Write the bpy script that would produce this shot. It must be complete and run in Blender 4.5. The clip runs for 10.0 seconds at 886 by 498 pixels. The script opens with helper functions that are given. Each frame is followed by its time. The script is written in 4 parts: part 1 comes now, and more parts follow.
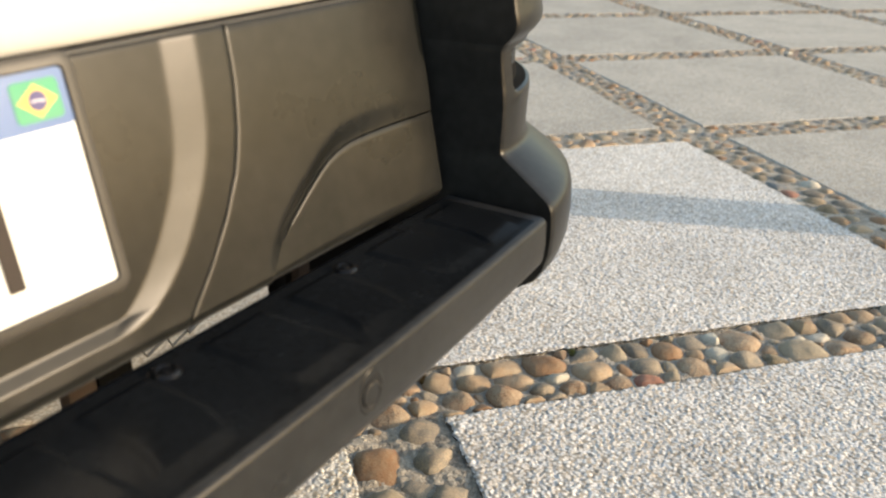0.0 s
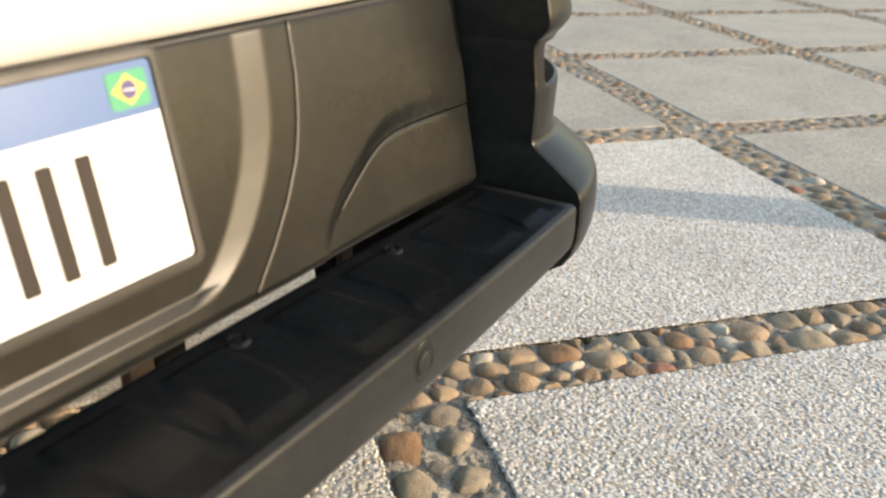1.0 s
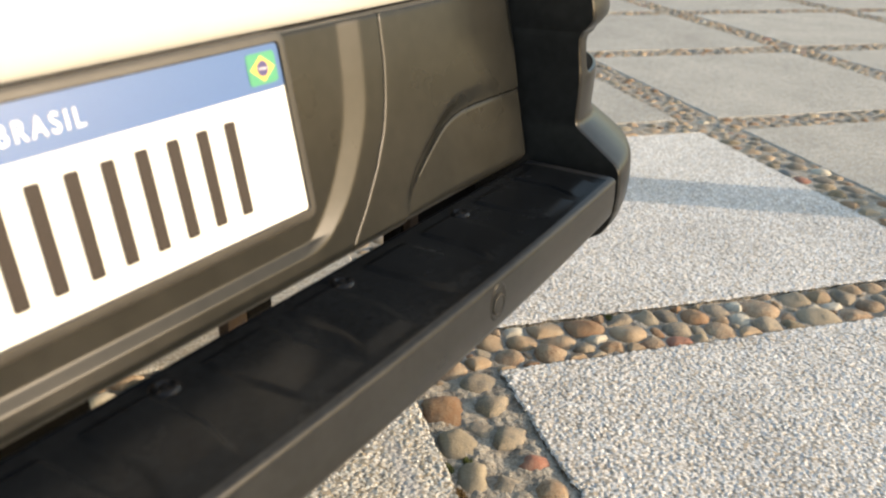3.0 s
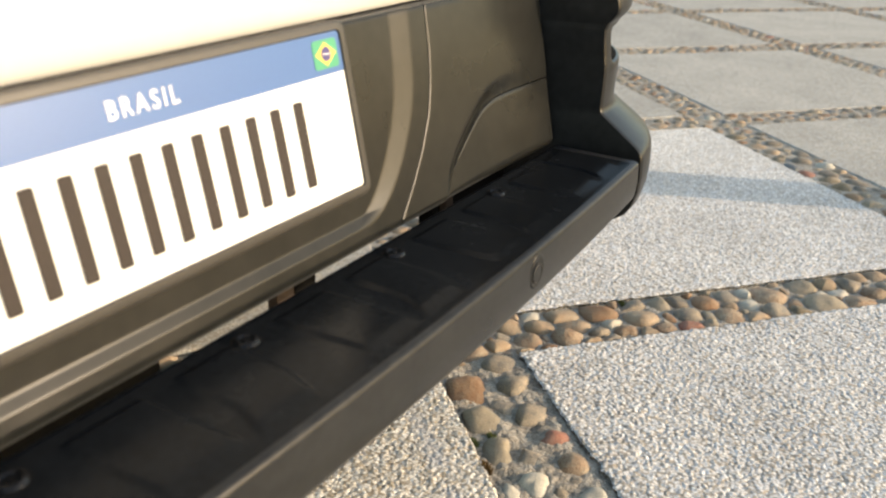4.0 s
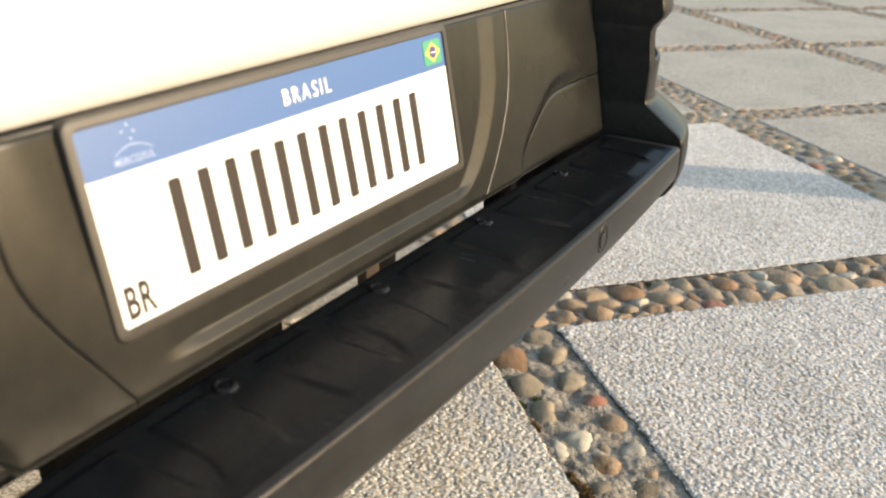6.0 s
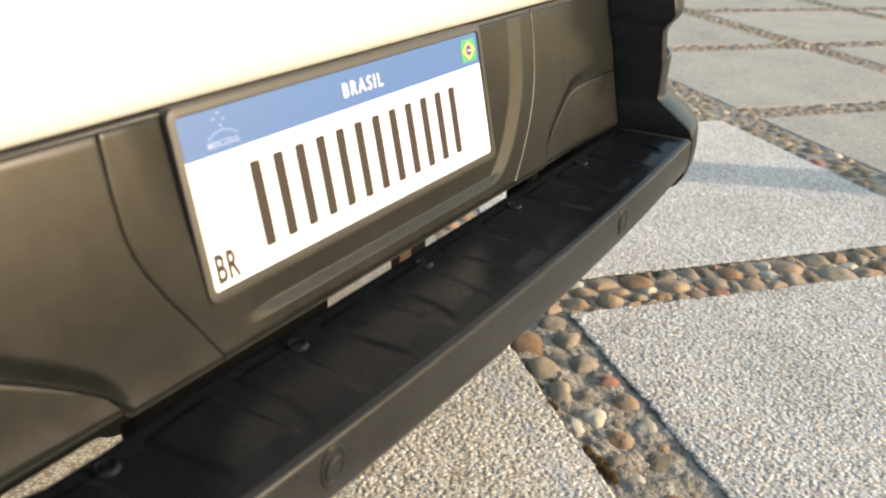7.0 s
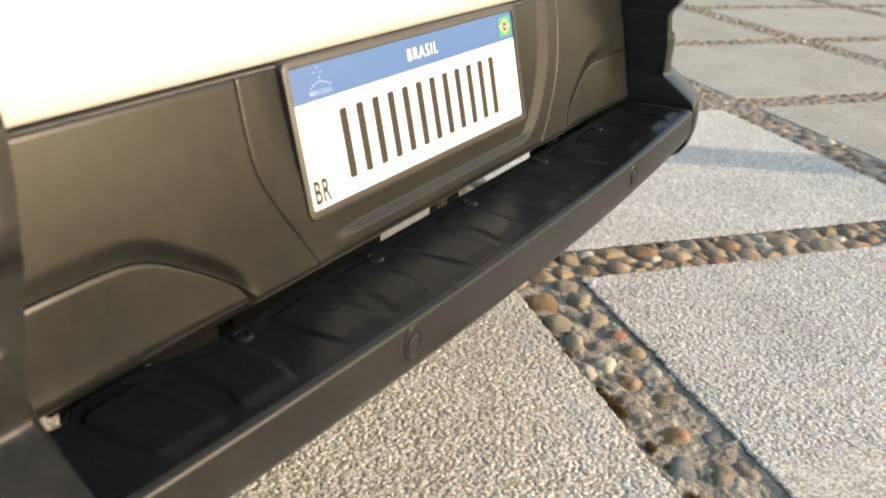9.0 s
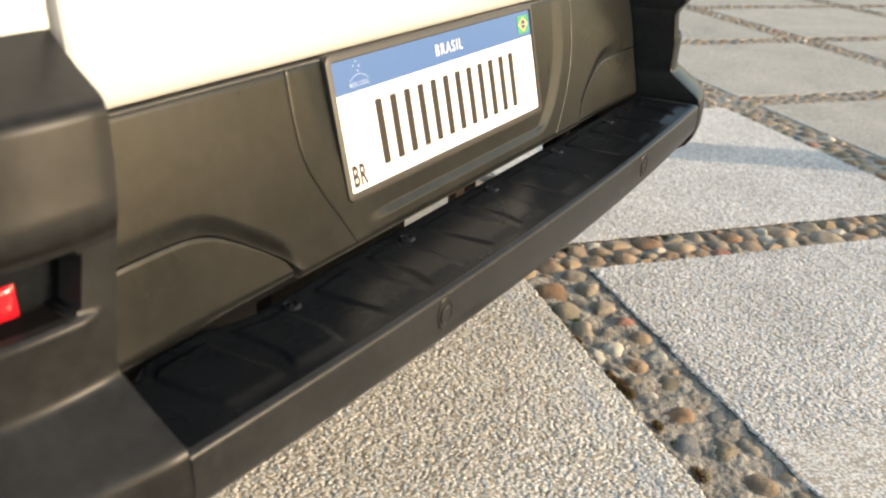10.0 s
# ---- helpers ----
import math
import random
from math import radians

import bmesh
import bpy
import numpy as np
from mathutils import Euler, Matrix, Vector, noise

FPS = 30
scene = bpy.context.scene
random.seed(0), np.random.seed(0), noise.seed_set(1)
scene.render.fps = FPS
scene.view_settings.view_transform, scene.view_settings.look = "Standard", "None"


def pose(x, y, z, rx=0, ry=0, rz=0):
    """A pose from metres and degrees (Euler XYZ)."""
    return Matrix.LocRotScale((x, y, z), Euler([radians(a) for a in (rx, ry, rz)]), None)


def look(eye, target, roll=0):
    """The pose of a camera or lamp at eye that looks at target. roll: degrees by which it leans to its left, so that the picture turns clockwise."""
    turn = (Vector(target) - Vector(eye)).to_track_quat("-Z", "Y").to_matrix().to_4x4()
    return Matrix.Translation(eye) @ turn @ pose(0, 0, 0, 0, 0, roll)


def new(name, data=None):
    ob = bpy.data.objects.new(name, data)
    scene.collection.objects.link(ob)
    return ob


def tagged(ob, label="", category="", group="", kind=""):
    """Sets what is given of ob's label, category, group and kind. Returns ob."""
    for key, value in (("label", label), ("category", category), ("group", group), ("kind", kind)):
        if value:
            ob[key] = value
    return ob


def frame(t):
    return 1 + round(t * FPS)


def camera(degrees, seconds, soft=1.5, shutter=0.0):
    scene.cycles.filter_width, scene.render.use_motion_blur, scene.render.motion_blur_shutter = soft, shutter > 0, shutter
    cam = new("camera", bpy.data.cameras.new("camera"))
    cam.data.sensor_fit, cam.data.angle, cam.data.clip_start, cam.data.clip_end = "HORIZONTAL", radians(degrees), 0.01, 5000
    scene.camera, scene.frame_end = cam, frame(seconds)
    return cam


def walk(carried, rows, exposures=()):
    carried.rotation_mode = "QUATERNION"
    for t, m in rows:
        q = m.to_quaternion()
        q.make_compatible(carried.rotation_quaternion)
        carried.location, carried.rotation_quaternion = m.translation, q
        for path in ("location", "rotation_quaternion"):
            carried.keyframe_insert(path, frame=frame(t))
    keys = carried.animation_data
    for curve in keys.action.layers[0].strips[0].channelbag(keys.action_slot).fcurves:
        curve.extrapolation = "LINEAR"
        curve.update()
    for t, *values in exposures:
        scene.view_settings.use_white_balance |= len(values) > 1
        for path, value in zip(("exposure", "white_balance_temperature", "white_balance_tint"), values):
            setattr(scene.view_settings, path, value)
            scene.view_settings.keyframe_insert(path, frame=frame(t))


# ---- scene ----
cam = camera(53.64, 10.0, soft=2.1)
cam.data.dof.use_dof, cam.data.dof.focus_distance, cam.data.dof.aperture_fstop = True, 1.15, 7.2
PATH = [
    (0.0, (-0.1127, -0.4036, 0.7376), (1.0676, 0.3085, 0.1464), 2.03),
    (0.5, (-0.1406, -0.4008, 0.7386), (1.0396, 0.3105, 0.1460), 2.15),
    (1.0, (-0.1685, -0.3993, 0.7421), (1.0114, 0.3118, 0.1486), 2.19),
    (1.5, (-0.1970, -0.4015, 0.7478), (0.9824, 0.3104, 0.1543), 2.26),
    (2.0, (-0.2267, -0.4048, 0.7472), (0.9534, 0.3069, 0.1549), 2.08),
    (2.5, (-0.2576, -0.4084, 0.7496), (0.9214, 0.3048, 0.1570), 2.12),
    (4.0, (-0.3627, -0.4112, 0.7509), (0.8158, 0.3021, 0.1574), 2.19),
    (4.5, (-0.3984, -0.4122, 0.7530), (0.7797, 0.3007, 0.1580), 2.27),
    (5.0, (-0.4369, -0.4121, 0.7524), (0.7418, 0.3003, 0.1581), 2.26),
    (5.5, (-0.4762, -0.4101, 0.7617), (0.7015, 0.3024, 0.1657), 2.24),
    (7.0, (-0.6012, -0.4227, 0.7838), (0.5764, 0.2908, 0.1888), 2.11),
    (7.5, (-0.6500, -0.4355, 0.7861), (0.5272, 0.2778, 0.1901), 2.14),
    (8.0, (-0.6918, -0.4508, 0.7883), (0.4851, 0.2627, 0.1918), 2.28),
    (8.5, (-0.7302, -0.4632, 0.7896), (0.4466, 0.2512, 0.1940), 2.21),
    (9.0, (-0.7689, -0.4729, 0.7861), (0.4083, 0.2409, 0.1905), 2.19),
    (9.5, (-0.8052, -0.4780, 0.7873), (0.3718, 0.2356, 0.1910), 2.25),
    (10.0, (-0.8412, -0.4864, 0.7942), (0.3352, 0.2277, 0.1975), 2.31),
]
walk(cam, [(t, look(eye, target, roll)) for t, eye, target, roll in PATH], exposures=[(0.0, 1.40), (10.0, 1.40)])

# ---- light: low warm sun from behind the truck, clear hazy sky ----
ELEVATION = 14.0
SUN_WAY = Vector((0.417 * math.cos(radians(ELEVATION)), -0.909 * math.cos(radians(ELEVATION)), math.sin(radians(ELEVATION))))
sun = new("sun", bpy.data.lights.new("sun", "SUN"))
sun.data.energy, sun.data.angle, sun.data.color = 2.05, radians(0.5), (1.0, 0.79, 0.575)
sun.matrix_world = look(SUN_WAY * 30, (0, 0, 0))

world = bpy.data.worlds.new("sky")
scene.world = world
world.use_nodes = True
sky = world.node_tree.nodes.new("ShaderNodeTexSky")
sky.sky_type, sky.sun_disc = "NISHITA", False
sky.sun_elevation, sky.sun_rotation = radians(ELEVATION), math.atan2(0.417, -0.909)
sky.air_density, sky.dust_density, sky.ozone_density = 1.0, 1.2, 0.6
haze = world.node_tree.nodes.new("ShaderNodeMix")
haze.data_type, haze.blend_type = "RGBA", "MULTIPLY"
haze.inputs["Factor"].default_value, haze.inputs["B"].default_value = 1.0, (1.0, 1.0, 0.955, 1)
world.node_tree.links.new(sky.outputs[0], haze.inputs["A"])
world.node_tree.links.new(haze.outputs["Result"], world.node_tree.nodes["Background"].inputs[0])
world.node_tree.nodes["Background"].inputs[1].default_value = 0.15


# ---- materials ----
def material(name, colour, rough=0.5, metal=0.0, vary=0.15, scale=40.0, bump=0.0, bump_scale=400.0, bump_size=0.001, spec=0.5, random_tint=0.0, coat=0.0, second=None):
    """Principled surface with a coarse stain, a fine grain and a fine relief."""
    m = bpy.data.materials.new(name)
    m.use_nodes = True
    n, l = m.node_tree.nodes, m.node_tree.links
    p = n["Principled BSDF"]
    geo = n.new("ShaderNodeNewGeometry")
    coarse = n.new("ShaderNodeTexNoise")
    coarse.inputs["Scale"].default_value, coarse.inputs["Detail"].default_value = scale, 5
    fine = n.new("ShaderNodeTexNoise")
    fine.inputs["Scale"].default_value, fine.inputs["Detail"].default_value = scale * 9, 3
    l.new(geo.outputs["Position"], coarse.inputs["Vector"])
    l.new(geo.outputs["Position"], fine.inputs["Vector"])
    add = n.new("ShaderNodeMath")
    add.operation = "ADD"
    l.new(coarse.outputs[0], add.inputs[0])
    l.new(fine.outputs[0], add.inputs[1])
    ramp = n.new("ShaderNodeMapRange")
    ramp.inputs[1].default_value, ramp.inputs[2].default_value = 0.7, 1.3
    l.new(add.outputs[0], ramp.inputs[0])
    mix = n.new("ShaderNodeMix")
    mix.data_type = "RGBA"
    a = [c * (1 - vary) for c in colour]
    b = second or [c * (1 + vary) for c in colour]
    mix.inputs["A"].default_value, mix.inputs["B"].default_value = (*a, 1), (*b, 1)
    l.new(ramp.outputs[0], mix.inputs["Factor"])
    out = mix.outputs["Result"]
    if random_tint:
        info = n.new("ShaderNodeObjectInfo")
        span = n.new("ShaderNodeMapRange")
        span.inputs[3].default_value, span.inputs[4].default_value = 1 - random_tint, 1 + random_tint
        l.new(info.outputs["Random"], span.inputs[0])
        hsv = n.new("ShaderNodeHueSaturation")
        l.new(span.outputs[0], hsv.inputs["Value"])
        l.new(out, hsv.inputs["Color"])
        out = hsv.outputs[0]
    l.new(out, p.inputs["Base Color"])
    rr = n.new("ShaderNodeMapRange")
    rr.inputs[1].default_value, rr.inputs[2].default_value = 0.3, 0.7
    rr.inputs[3].default_value, rr.inputs[4].default_value = rough * 0.9, min(1, rough * 1.1)
    l.new(coarse.outputs[0], rr.inputs[0])
    l.new(rr.outputs[0], p.inputs["Roughness"])
    p.inputs["Metallic"].default_value, p.inputs["Specular IOR Level"].default_value = metal, spec
    p.inputs["Coat Weight"].default_value, p.inputs["Coat Roughness"].default_value = coat, 0.06
    if bump:
        tex = n.new("ShaderNodeTexNoise")
        tex.inputs["Scale"].default_value, tex.inputs["Detail"].default_value = bump_scale, 3
        l.new(geo.outputs["Position"], tex.inputs["Vector"])
        bn = n.new("ShaderNodeBump")
        bn.inputs["Strength"].default_value, bn.inputs["Distance"].default_value = bump, bump_size
        l.new(tex.outputs[0], bn.inputs["Height"])
        l.new(bn.outputs[0], p.inputs["Normal"])
    return m


def aggregate_material(name, light, pit, streak=None):
    """Washed concrete: pale chips in a matrix darkened for gap shade, with stains and pits."""
    m = bpy.data.materials.new(name)
    m.use_nodes = True
    n, l = m.node_tree.nodes, m.node_tree.links
    p = n["Principled BSDF"]
    geo = n.new("ShaderNodeNewGeometry")
    chips = n.new("ShaderNodeTexVoronoi")
    chips.inputs["Scale"].default_value = 195
    l.new(geo.outputs["Position"], chips.inputs["Vector"])
    ramp = n.new("ShaderNodeValToRGB")
    e = ramp.color_ramp.elements
    e[0].position, e[0].color = 0.0, (*[c * 0.52 for c in light], 1)
    e[1].position, e[1].color = 1.0, (*[min(0.86, c * 1.14) for c in light], 1)
    for at, k in ((0.05, 0.76), (0.14, 0.87), (0.30, 0.95), (0.65, 1.0), (0.85, 1.06)):
        q = e.new(at)
        q.color = (*[c * k for c in light], 1)
    sep = n.new("ShaderNodeSeparateColor")
    l.new(chips.outputs["Color"], sep.inputs[0])
    l.new(sep.outputs[0], ramp.inputs[0])
    # matrix between the chips, its colour darkened for the shade in the gaps
    edge = n.new("ShaderNodeMapRange")
    edge.inputs[1].default_value, edge.inputs[2].default_value = 0.38, 0.72
    l.new(chips.outputs["Distance"], edge.inputs[0])
    mix = n.new("ShaderNodeMix")
    mix.data_type = "RGBA"
    mix.inputs["B"].default_value = (*pit, 1)
    l.new(edge.outputs[0], mix.inputs["Factor"])
    l.new(ramp.outputs[0], mix.inputs["A"])
    # broad stains, smaller blotches and a tone for each slab
    total = None
    for scale, lo, hi in ((4.0, 0.88, 1.08), (38.0, 0.90, 1.08)):
        stain = n.new("ShaderNodeTexNoise")
        stain.inputs["Scale"].default_value, stain.inputs["Detail"].default_value = scale, 5
        l.new(geo.outputs["Position"], stain.inputs["Vector"])
        tone = n.new("ShaderNodeMapRange")
        tone.inputs[1].default_value, tone.inputs[2].default_value = 0.3, 0.7
        tone.inputs[3].default_value, tone.inputs[4].default_value = lo, hi
        l.new(stain.outputs[0], tone.inputs[0])
        if total is None:
            total = tone.outputs[0]
        else:
            mul = n.new("ShaderNodeMath")
            mul.operation = "MULTIPLY"
            l.new(total, mul.inputs[0])
            l.new(tone.outputs[0], mul.inputs[1])
            total = mul.outputs[0]
    info = n.new("ShaderNodeObjectInfo")
    per = n.new("ShaderNodeMapRange")
    per.inputs[3].default_value, per.inputs[4].default_value = 0.95, 1.05
    l.new(info.outputs["Random"], per.inputs[0])
    mul = n.new("ShaderNodeMath")
    mul.operation = "MULTIPLY"
    l.new(total, mul.inputs[0])
    l.new(per.outputs[0], mul.inputs[1])
    # warm and cool blotches of the mixed chips
    cast = n.new("ShaderNodeTexNoise")
    cast.inputs["Scale"].default_value, cast.inputs["Detail"].default_value = 55, 4
    l.new(geo.outputs["Position"], cast.inputs["Vector"])
    hue = n.new("ShaderNodeValToRGB")
    h = hue.color_ramp.elements
    h[0].position, h[0].color = 0.36, (0.96, 0.975, 0.985, 1)
    h[1].position, h[1].color = 0.64, (1.0, 0.955, 0.89, 1)
    l.new(cast.outputs[0], hue.inputs[0])
    tint = n.new("ShaderNodeMix")
    tint.data_type, tint.blend_type = "RGBA", "MULTIPLY"
    tint.inputs["Factor"].default_value = 1.0
    l.new(mix.outputs["Result"], tint.inputs["A"])
    l.new(hue.outputs[0], tint.inputs["B"])
    hsv = n.new("ShaderNodeHueSaturation")
    l.new(mul.outputs[0], hsv.inputs["Value"])
    l.new(tint.outputs["Result"], hsv.inputs["Color"])
    out = hsv.outputs[0]
    if streak:
        # a broken grey water stain along one line of the slab
        along = n.new("ShaderNodeVectorMath")
        along.operation = "DOT_PRODUCT"
        along.inputs[1].default_value = (0.741, -0.672, 0)
        l.new(geo.outputs["Position"], along.inputs[0])
        off = n.new("ShaderNodeMath")
        off.operation = "SUBTRACT"
        off.inputs[1].default_value = streak
        l.new(along.outputs["Value"], off.inputs[0])
        size = n.new("ShaderNodeMath")
        size.operation = "ABSOLUTE"
        l.new(off.outputs[0], size.inputs[0])
        near = n.new("ShaderNodeMapRange")
        near.inputs[1].default_value, near.inputs[2].default_value = 0.006, 0.022
        near.inputs[3].default_value, near.inputs[4].default_value = 0.6, 0.0
        l.new(size.outputs[0], near.inputs[0])
        gaps = n.new("ShaderNodeTexNoise")
        gaps.inputs["Scale"].default_value, gaps.inputs["Detail"].default_value = 16, 4
        l.new(geo.outputs["Position"], gaps.inputs["Vector"])
        cut = n.new("ShaderNodeMapRange")
        cut.inputs[1].default_value, cut.inputs[2].default_value = 0.34, 0.60
        l.new(gaps.outputs[0], cut.inputs[0])
        amount = n.new("ShaderNodeMath")
        amount.operation = "MULTIPLY"
        l.new(near.outputs[0], amount.inputs[0])
        l.new(cut.outputs[0], amount.inputs[1])
        wet = n.new("ShaderNodeMix")
        wet.data_type = "RGBA"
        wet.inputs["B"].default_value = (0.45, 0.455, 0.47, 1)
        l.new(amount.outputs[0], wet.inputs["Factor"])
        l.new(out, wet.inputs["A"])
        out = wet.outputs["Result"]
    l.new(out, p.inputs["Base Color"])
    p.inputs["Roughness"].default_value = 0.9
    p.inputs["Specular IOR Level"].default_value = 0.2
    # relief: rounded chips over an uneven matrix
    inv = n.new("ShaderNodeMath")
    inv.operation = "MULTIPLY_ADD"
    inv.inputs[1].default_value, inv.inputs[2].default_value = -1.0, 1.0
    l.new(chips.outputs["Distance"], inv.inputs[0])
    lump = n.new("ShaderNodeTexNoise")
    lump.inputs["Scale"].default_value, lump.inputs["Detail"].default_value = 130, 3
    l.new(geo.outputs["Position"], lump.inputs["Vector"])
    both = n.new("ShaderNodeMath")
    l.new(inv.outputs[0], both.inputs[0])
    l.new(lump.outputs[0], both.inputs[1])
    bn = n.new("ShaderNodeBump")
    bn.inputs["Strength"].default_value, bn.inputs["Distance"].default_value = 0.18, 0.0020
    l.new(both.outputs[0], bn.inputs["Height"])
    l.new(bn.outputs[0], p.inputs["Normal"])
    return m


CONCRETE = aggregate_material("washed_aggregate_concrete", (0.785, 0.750, 0.705), (0.41, 0.36, 0.295))
# Darker copy of the concrete: flat slabs get their chips' self-shadow in colour.
SELF_SHADED = aggregate_material("self_shaded_aggregate_concrete", (0.53, 0.49, 0.425), (0.35, 0.315, 0.265))
DUSTY = aggregate_material("yellowed_aggregate_concrete", (0.85, 0.80, 0.715), (0.42, 0.36, 0.275), 0.297)
MORTAR = material("gritty_mortar", (0.34, 0.29, 0.225), 0.95, vary=0.45, scale=20, bump=0.8, bump_scale=260, bump_size=0.004, spec=0.2, second=(0.50, 0.44, 0.35))
DUST = (0.37, 0.29, 0.195)
STONE = {
    "orange": material("orange_river_stone", (0.36, 0.175, 0.075), 0.72, vary=0.32, scale=42, bump=0.5, bump_scale=170, bump_size=0.0018, spec=0.28, random_tint=0.15, second=(0.32, 0.22, 0.13)),
    "tan": material("tan_river_stone", (0.42, 0.27, 0.15), 0.75, vary=0.34, scale=42, bump=0.5, bump_scale=170, bump_size=0.0018, spec=0.28, random_tint=0.2, second=DUST),
    "grey": material("grey_river_stone", (0.20, 0.18, 0.15), 0.75, vary=0.32, scale=42, bump=0.5, bump_scale=170, bump_size=0.0018, spec=0.28, random_tint=0.25, second=DUST),
    "cream": material("cream_river_stone", (0.46, 0.41, 0.32), 0.72, vary=0.2, scale=42, bump=0.5, bump_scale=170, bump_size=0.0018, spec=0.28, random_tint=0.12),
    "red": material("red_river_stone", (0.40, 0.15, 0.09), 0.8, vary=0.32, scale=42, bump=0.5, bump_scale=170, bump_size=0.0018, spec=0.28, random_tint=0.15, second=(0.33, 0.20, 0.14)),
    "brown": material("brown_river_stone", (0.27, 0.155, 0.085), 0.8, vary=0.3, scale=42, bump=0.8, bump_scale=180, bump_size=0.002, spec=0.28, random_tint=0.25, second=DUST),
    "sand": material("sandy_grey_river_stone", (0.38, 0.305, 0.20), 0.78, vary=0.34, scale=30, bump=0.6, bump_scale=220, bump_size=0.0015, spec=0.25, random_tint=0.15, second=(0.30, 0.25, 0.18)),
    "olive": material("olive_river_stone", (0.20, 0.165, 0.095), 0.8, vary=0.4, scale=34, bump=0.7, bump_scale=200, bump_size=0.002, spec=0.25, random_tint=0.15, second=DUST),
    "slate": material("slate_grey_river_stone", (0.155, 0.165, 0.175), 0.75, vary=0.3, scale=30, bump=0.6, bump_scale=220, bump_size=0.0015, spec=0.28, random_tint=0.2, second=(0.27, 0.245, 0.20)),
    "rust": material("rusty_river_stone", (0.29, 0.135, 0.05), 0.8, vary=0.35, scale=34, bump=0.7, bump_scale=200, bump_size=0.002, spec=0.25, random_tint=0.15, second=DUST),
}
GRAIN = material("grained_black_plastic", (0.0200, 0.0205, 0.0207), 0.30, vary=0.25, scale=14, bump=0.08, bump_scale=1800, bump_size=0.0004, spec=0.125)
SHELL = material("grained_bumper_plastic", (0.0160, 0.0160, 0.0158), 0.31, vary=0.28, scale=11, bump=0.08, bump_scale=1600, bump_size=0.0004, spec=0.120)
PANEL = material("satin_black_plastic", (0.0116, 0.0128, 0.0124), 0.29, vary=0.42, scale=8, bump=0.06, bump_scale=1500, bump_size=0.0004, spec=0.145, second=(0.0150, 0.0150, 0.0136))
PAD = material("matt_black_rubber", (0.0076, 0.0086, 0.0098), 0.26, vary=0.3, scale=20, bump=0.1, bump_scale=1500, bump_size=0.0005, spec=0.05)
GLOSS = material("glossy_black_plastic", (0.006, 0.006, 0.0065), 0.15, vary=0.2, scale=60, spec=0.22)
# Steel underneath; also the black put into slots and gaps for shade.
DARK = material("dirty_steel_and_shade_black", (0.0025, 0.0023, 0.0022), 0.9, vary=0.5, scale=40, bump=0.3, bump_scale=300, spec=0.1)
PAINT = material("white_car_paint", (0.570, 0.566, 0.548), 0.32, vary=0.02, scale=6, coat=0.6)
SEAL = material("black_rubber_seal", (0.03, 0.03, 0.03), 0.45, vary=0.2)
HOLDER = material("grey_plate_frame_plastic", (0.036, 0.033, 0.029), 0.42, vary=0.12, scale=30, bump=0.05, bump_scale=1500, spec=0.3)
WHITE = material("white_reflective_film", (0.82, 0.81, 0.78), 0.45, vary=0.015, scale=60, spec=0.2)
BLUE = material("blue_reflective_film", (0.046, 0.114, 0.290), 0.32, vary=0.03, scale=420, spec=0.22)
INK = material("dark_embossed_ink", (0.034, 0.027, 0.024), 0.55, vary=0.1, spec=0.12)
GREEN = material("green_print", (0.055, 0.27, 0.15), 0.45, vary=0.05, spec=0.2)
PALE = material("pale_blue_print", (0.36, 0.45, 0.66), 0.45, vary=0.02, spec=0.2)
YELLOW = material("yellow_print", (0.60, 0.46, 0.10), 0.45, vary=0.05, spec=0.2)
NAVY = material("navy_print", (0.06, 0.05, 0.16), 0.45, vary=0.05, spec=0.2)
FILMWHITE = material("white_print", (0.8, 0.8, 0.8), 0.45, vary=0.02, spec=0.2)
RED = material("red_reflector_lens", (0.55, 0.01, 0.02), 0.15, vary=0.1, scale=90, coat=0.5)
STEEL = material("zinc_plated_steel", (0.30, 0.30, 0.30), 0.35, metal=0.8, vary=0.15)
TYRE = material("black_tyre_rubber", (0.02, 0.02, 0.02), 0.8, vary=0.2)
DRY_MOSS = material("dry_brown_moss", (0.20, 0.095, 0.028), 0.95, vary=0.6, scale=90, bump=1.0, bump_scale=500, bump_size=0.003, second=(0.26, 0.17, 0.06))
MOSS = material("green_moss", (0.10, 0.115, 0.03), 0.9, vary=0.5, scale=120, bump=0.8, bump_scale=500, bump_size=0.003)
RUST = material("rusty_brown_steel", (0.035, 0.020, 0.012), 0.85, vary=0.5, scale=60, bump=0.4, bump_scale=300)


# ---- building helpers ----
def mesh_from(name, verts, faces, mat, smooth=True):
    me = bpy.data.meshes.new(name)
    me.from_pydata([tuple(v) for v in verts], [], faces)
    me.materials.append(mat)
    if smooth:
        me.polygons.foreach_set("use_smooth", [True] * len(me.polygons))
        me.set_sharp_from_angle(angle=radians(38))
    me.update()
    return me


def part(name, me, parent, label=""):
    ob = new(name, me)
    ob.parent = parent
    return tagged(ob, label)


def finish(bm, name, mat, smooth=True):
    bmesh.ops.recalc_face_normals(bm, faces=bm.faces)
    me = bpy.data.meshes.new(name)
    bm.to_mesh(me)
    bm.free()
    me.materials.append(mat)
    if smooth:
        me.polygons.foreach_set("use_smooth", [True] * len(me.polygons))
        me.set_sharp_from_angle(angle=radians(38))
    return me


def grid(rows, closed=False):
    """Vertices and faces of a sheet from rows of points."""
    r, c = len(rows), len(rows[0])
    verts = [p for row in rows for p in row]
    faces = []
    for i in range(r - 1):
        for j in range(c if closed else c - 1):
            k = (j + 1) % c
            faces.append((i * c + j, i * c + k, (i + 1) * c + k, (i + 1) * c + j))
    return verts, faces


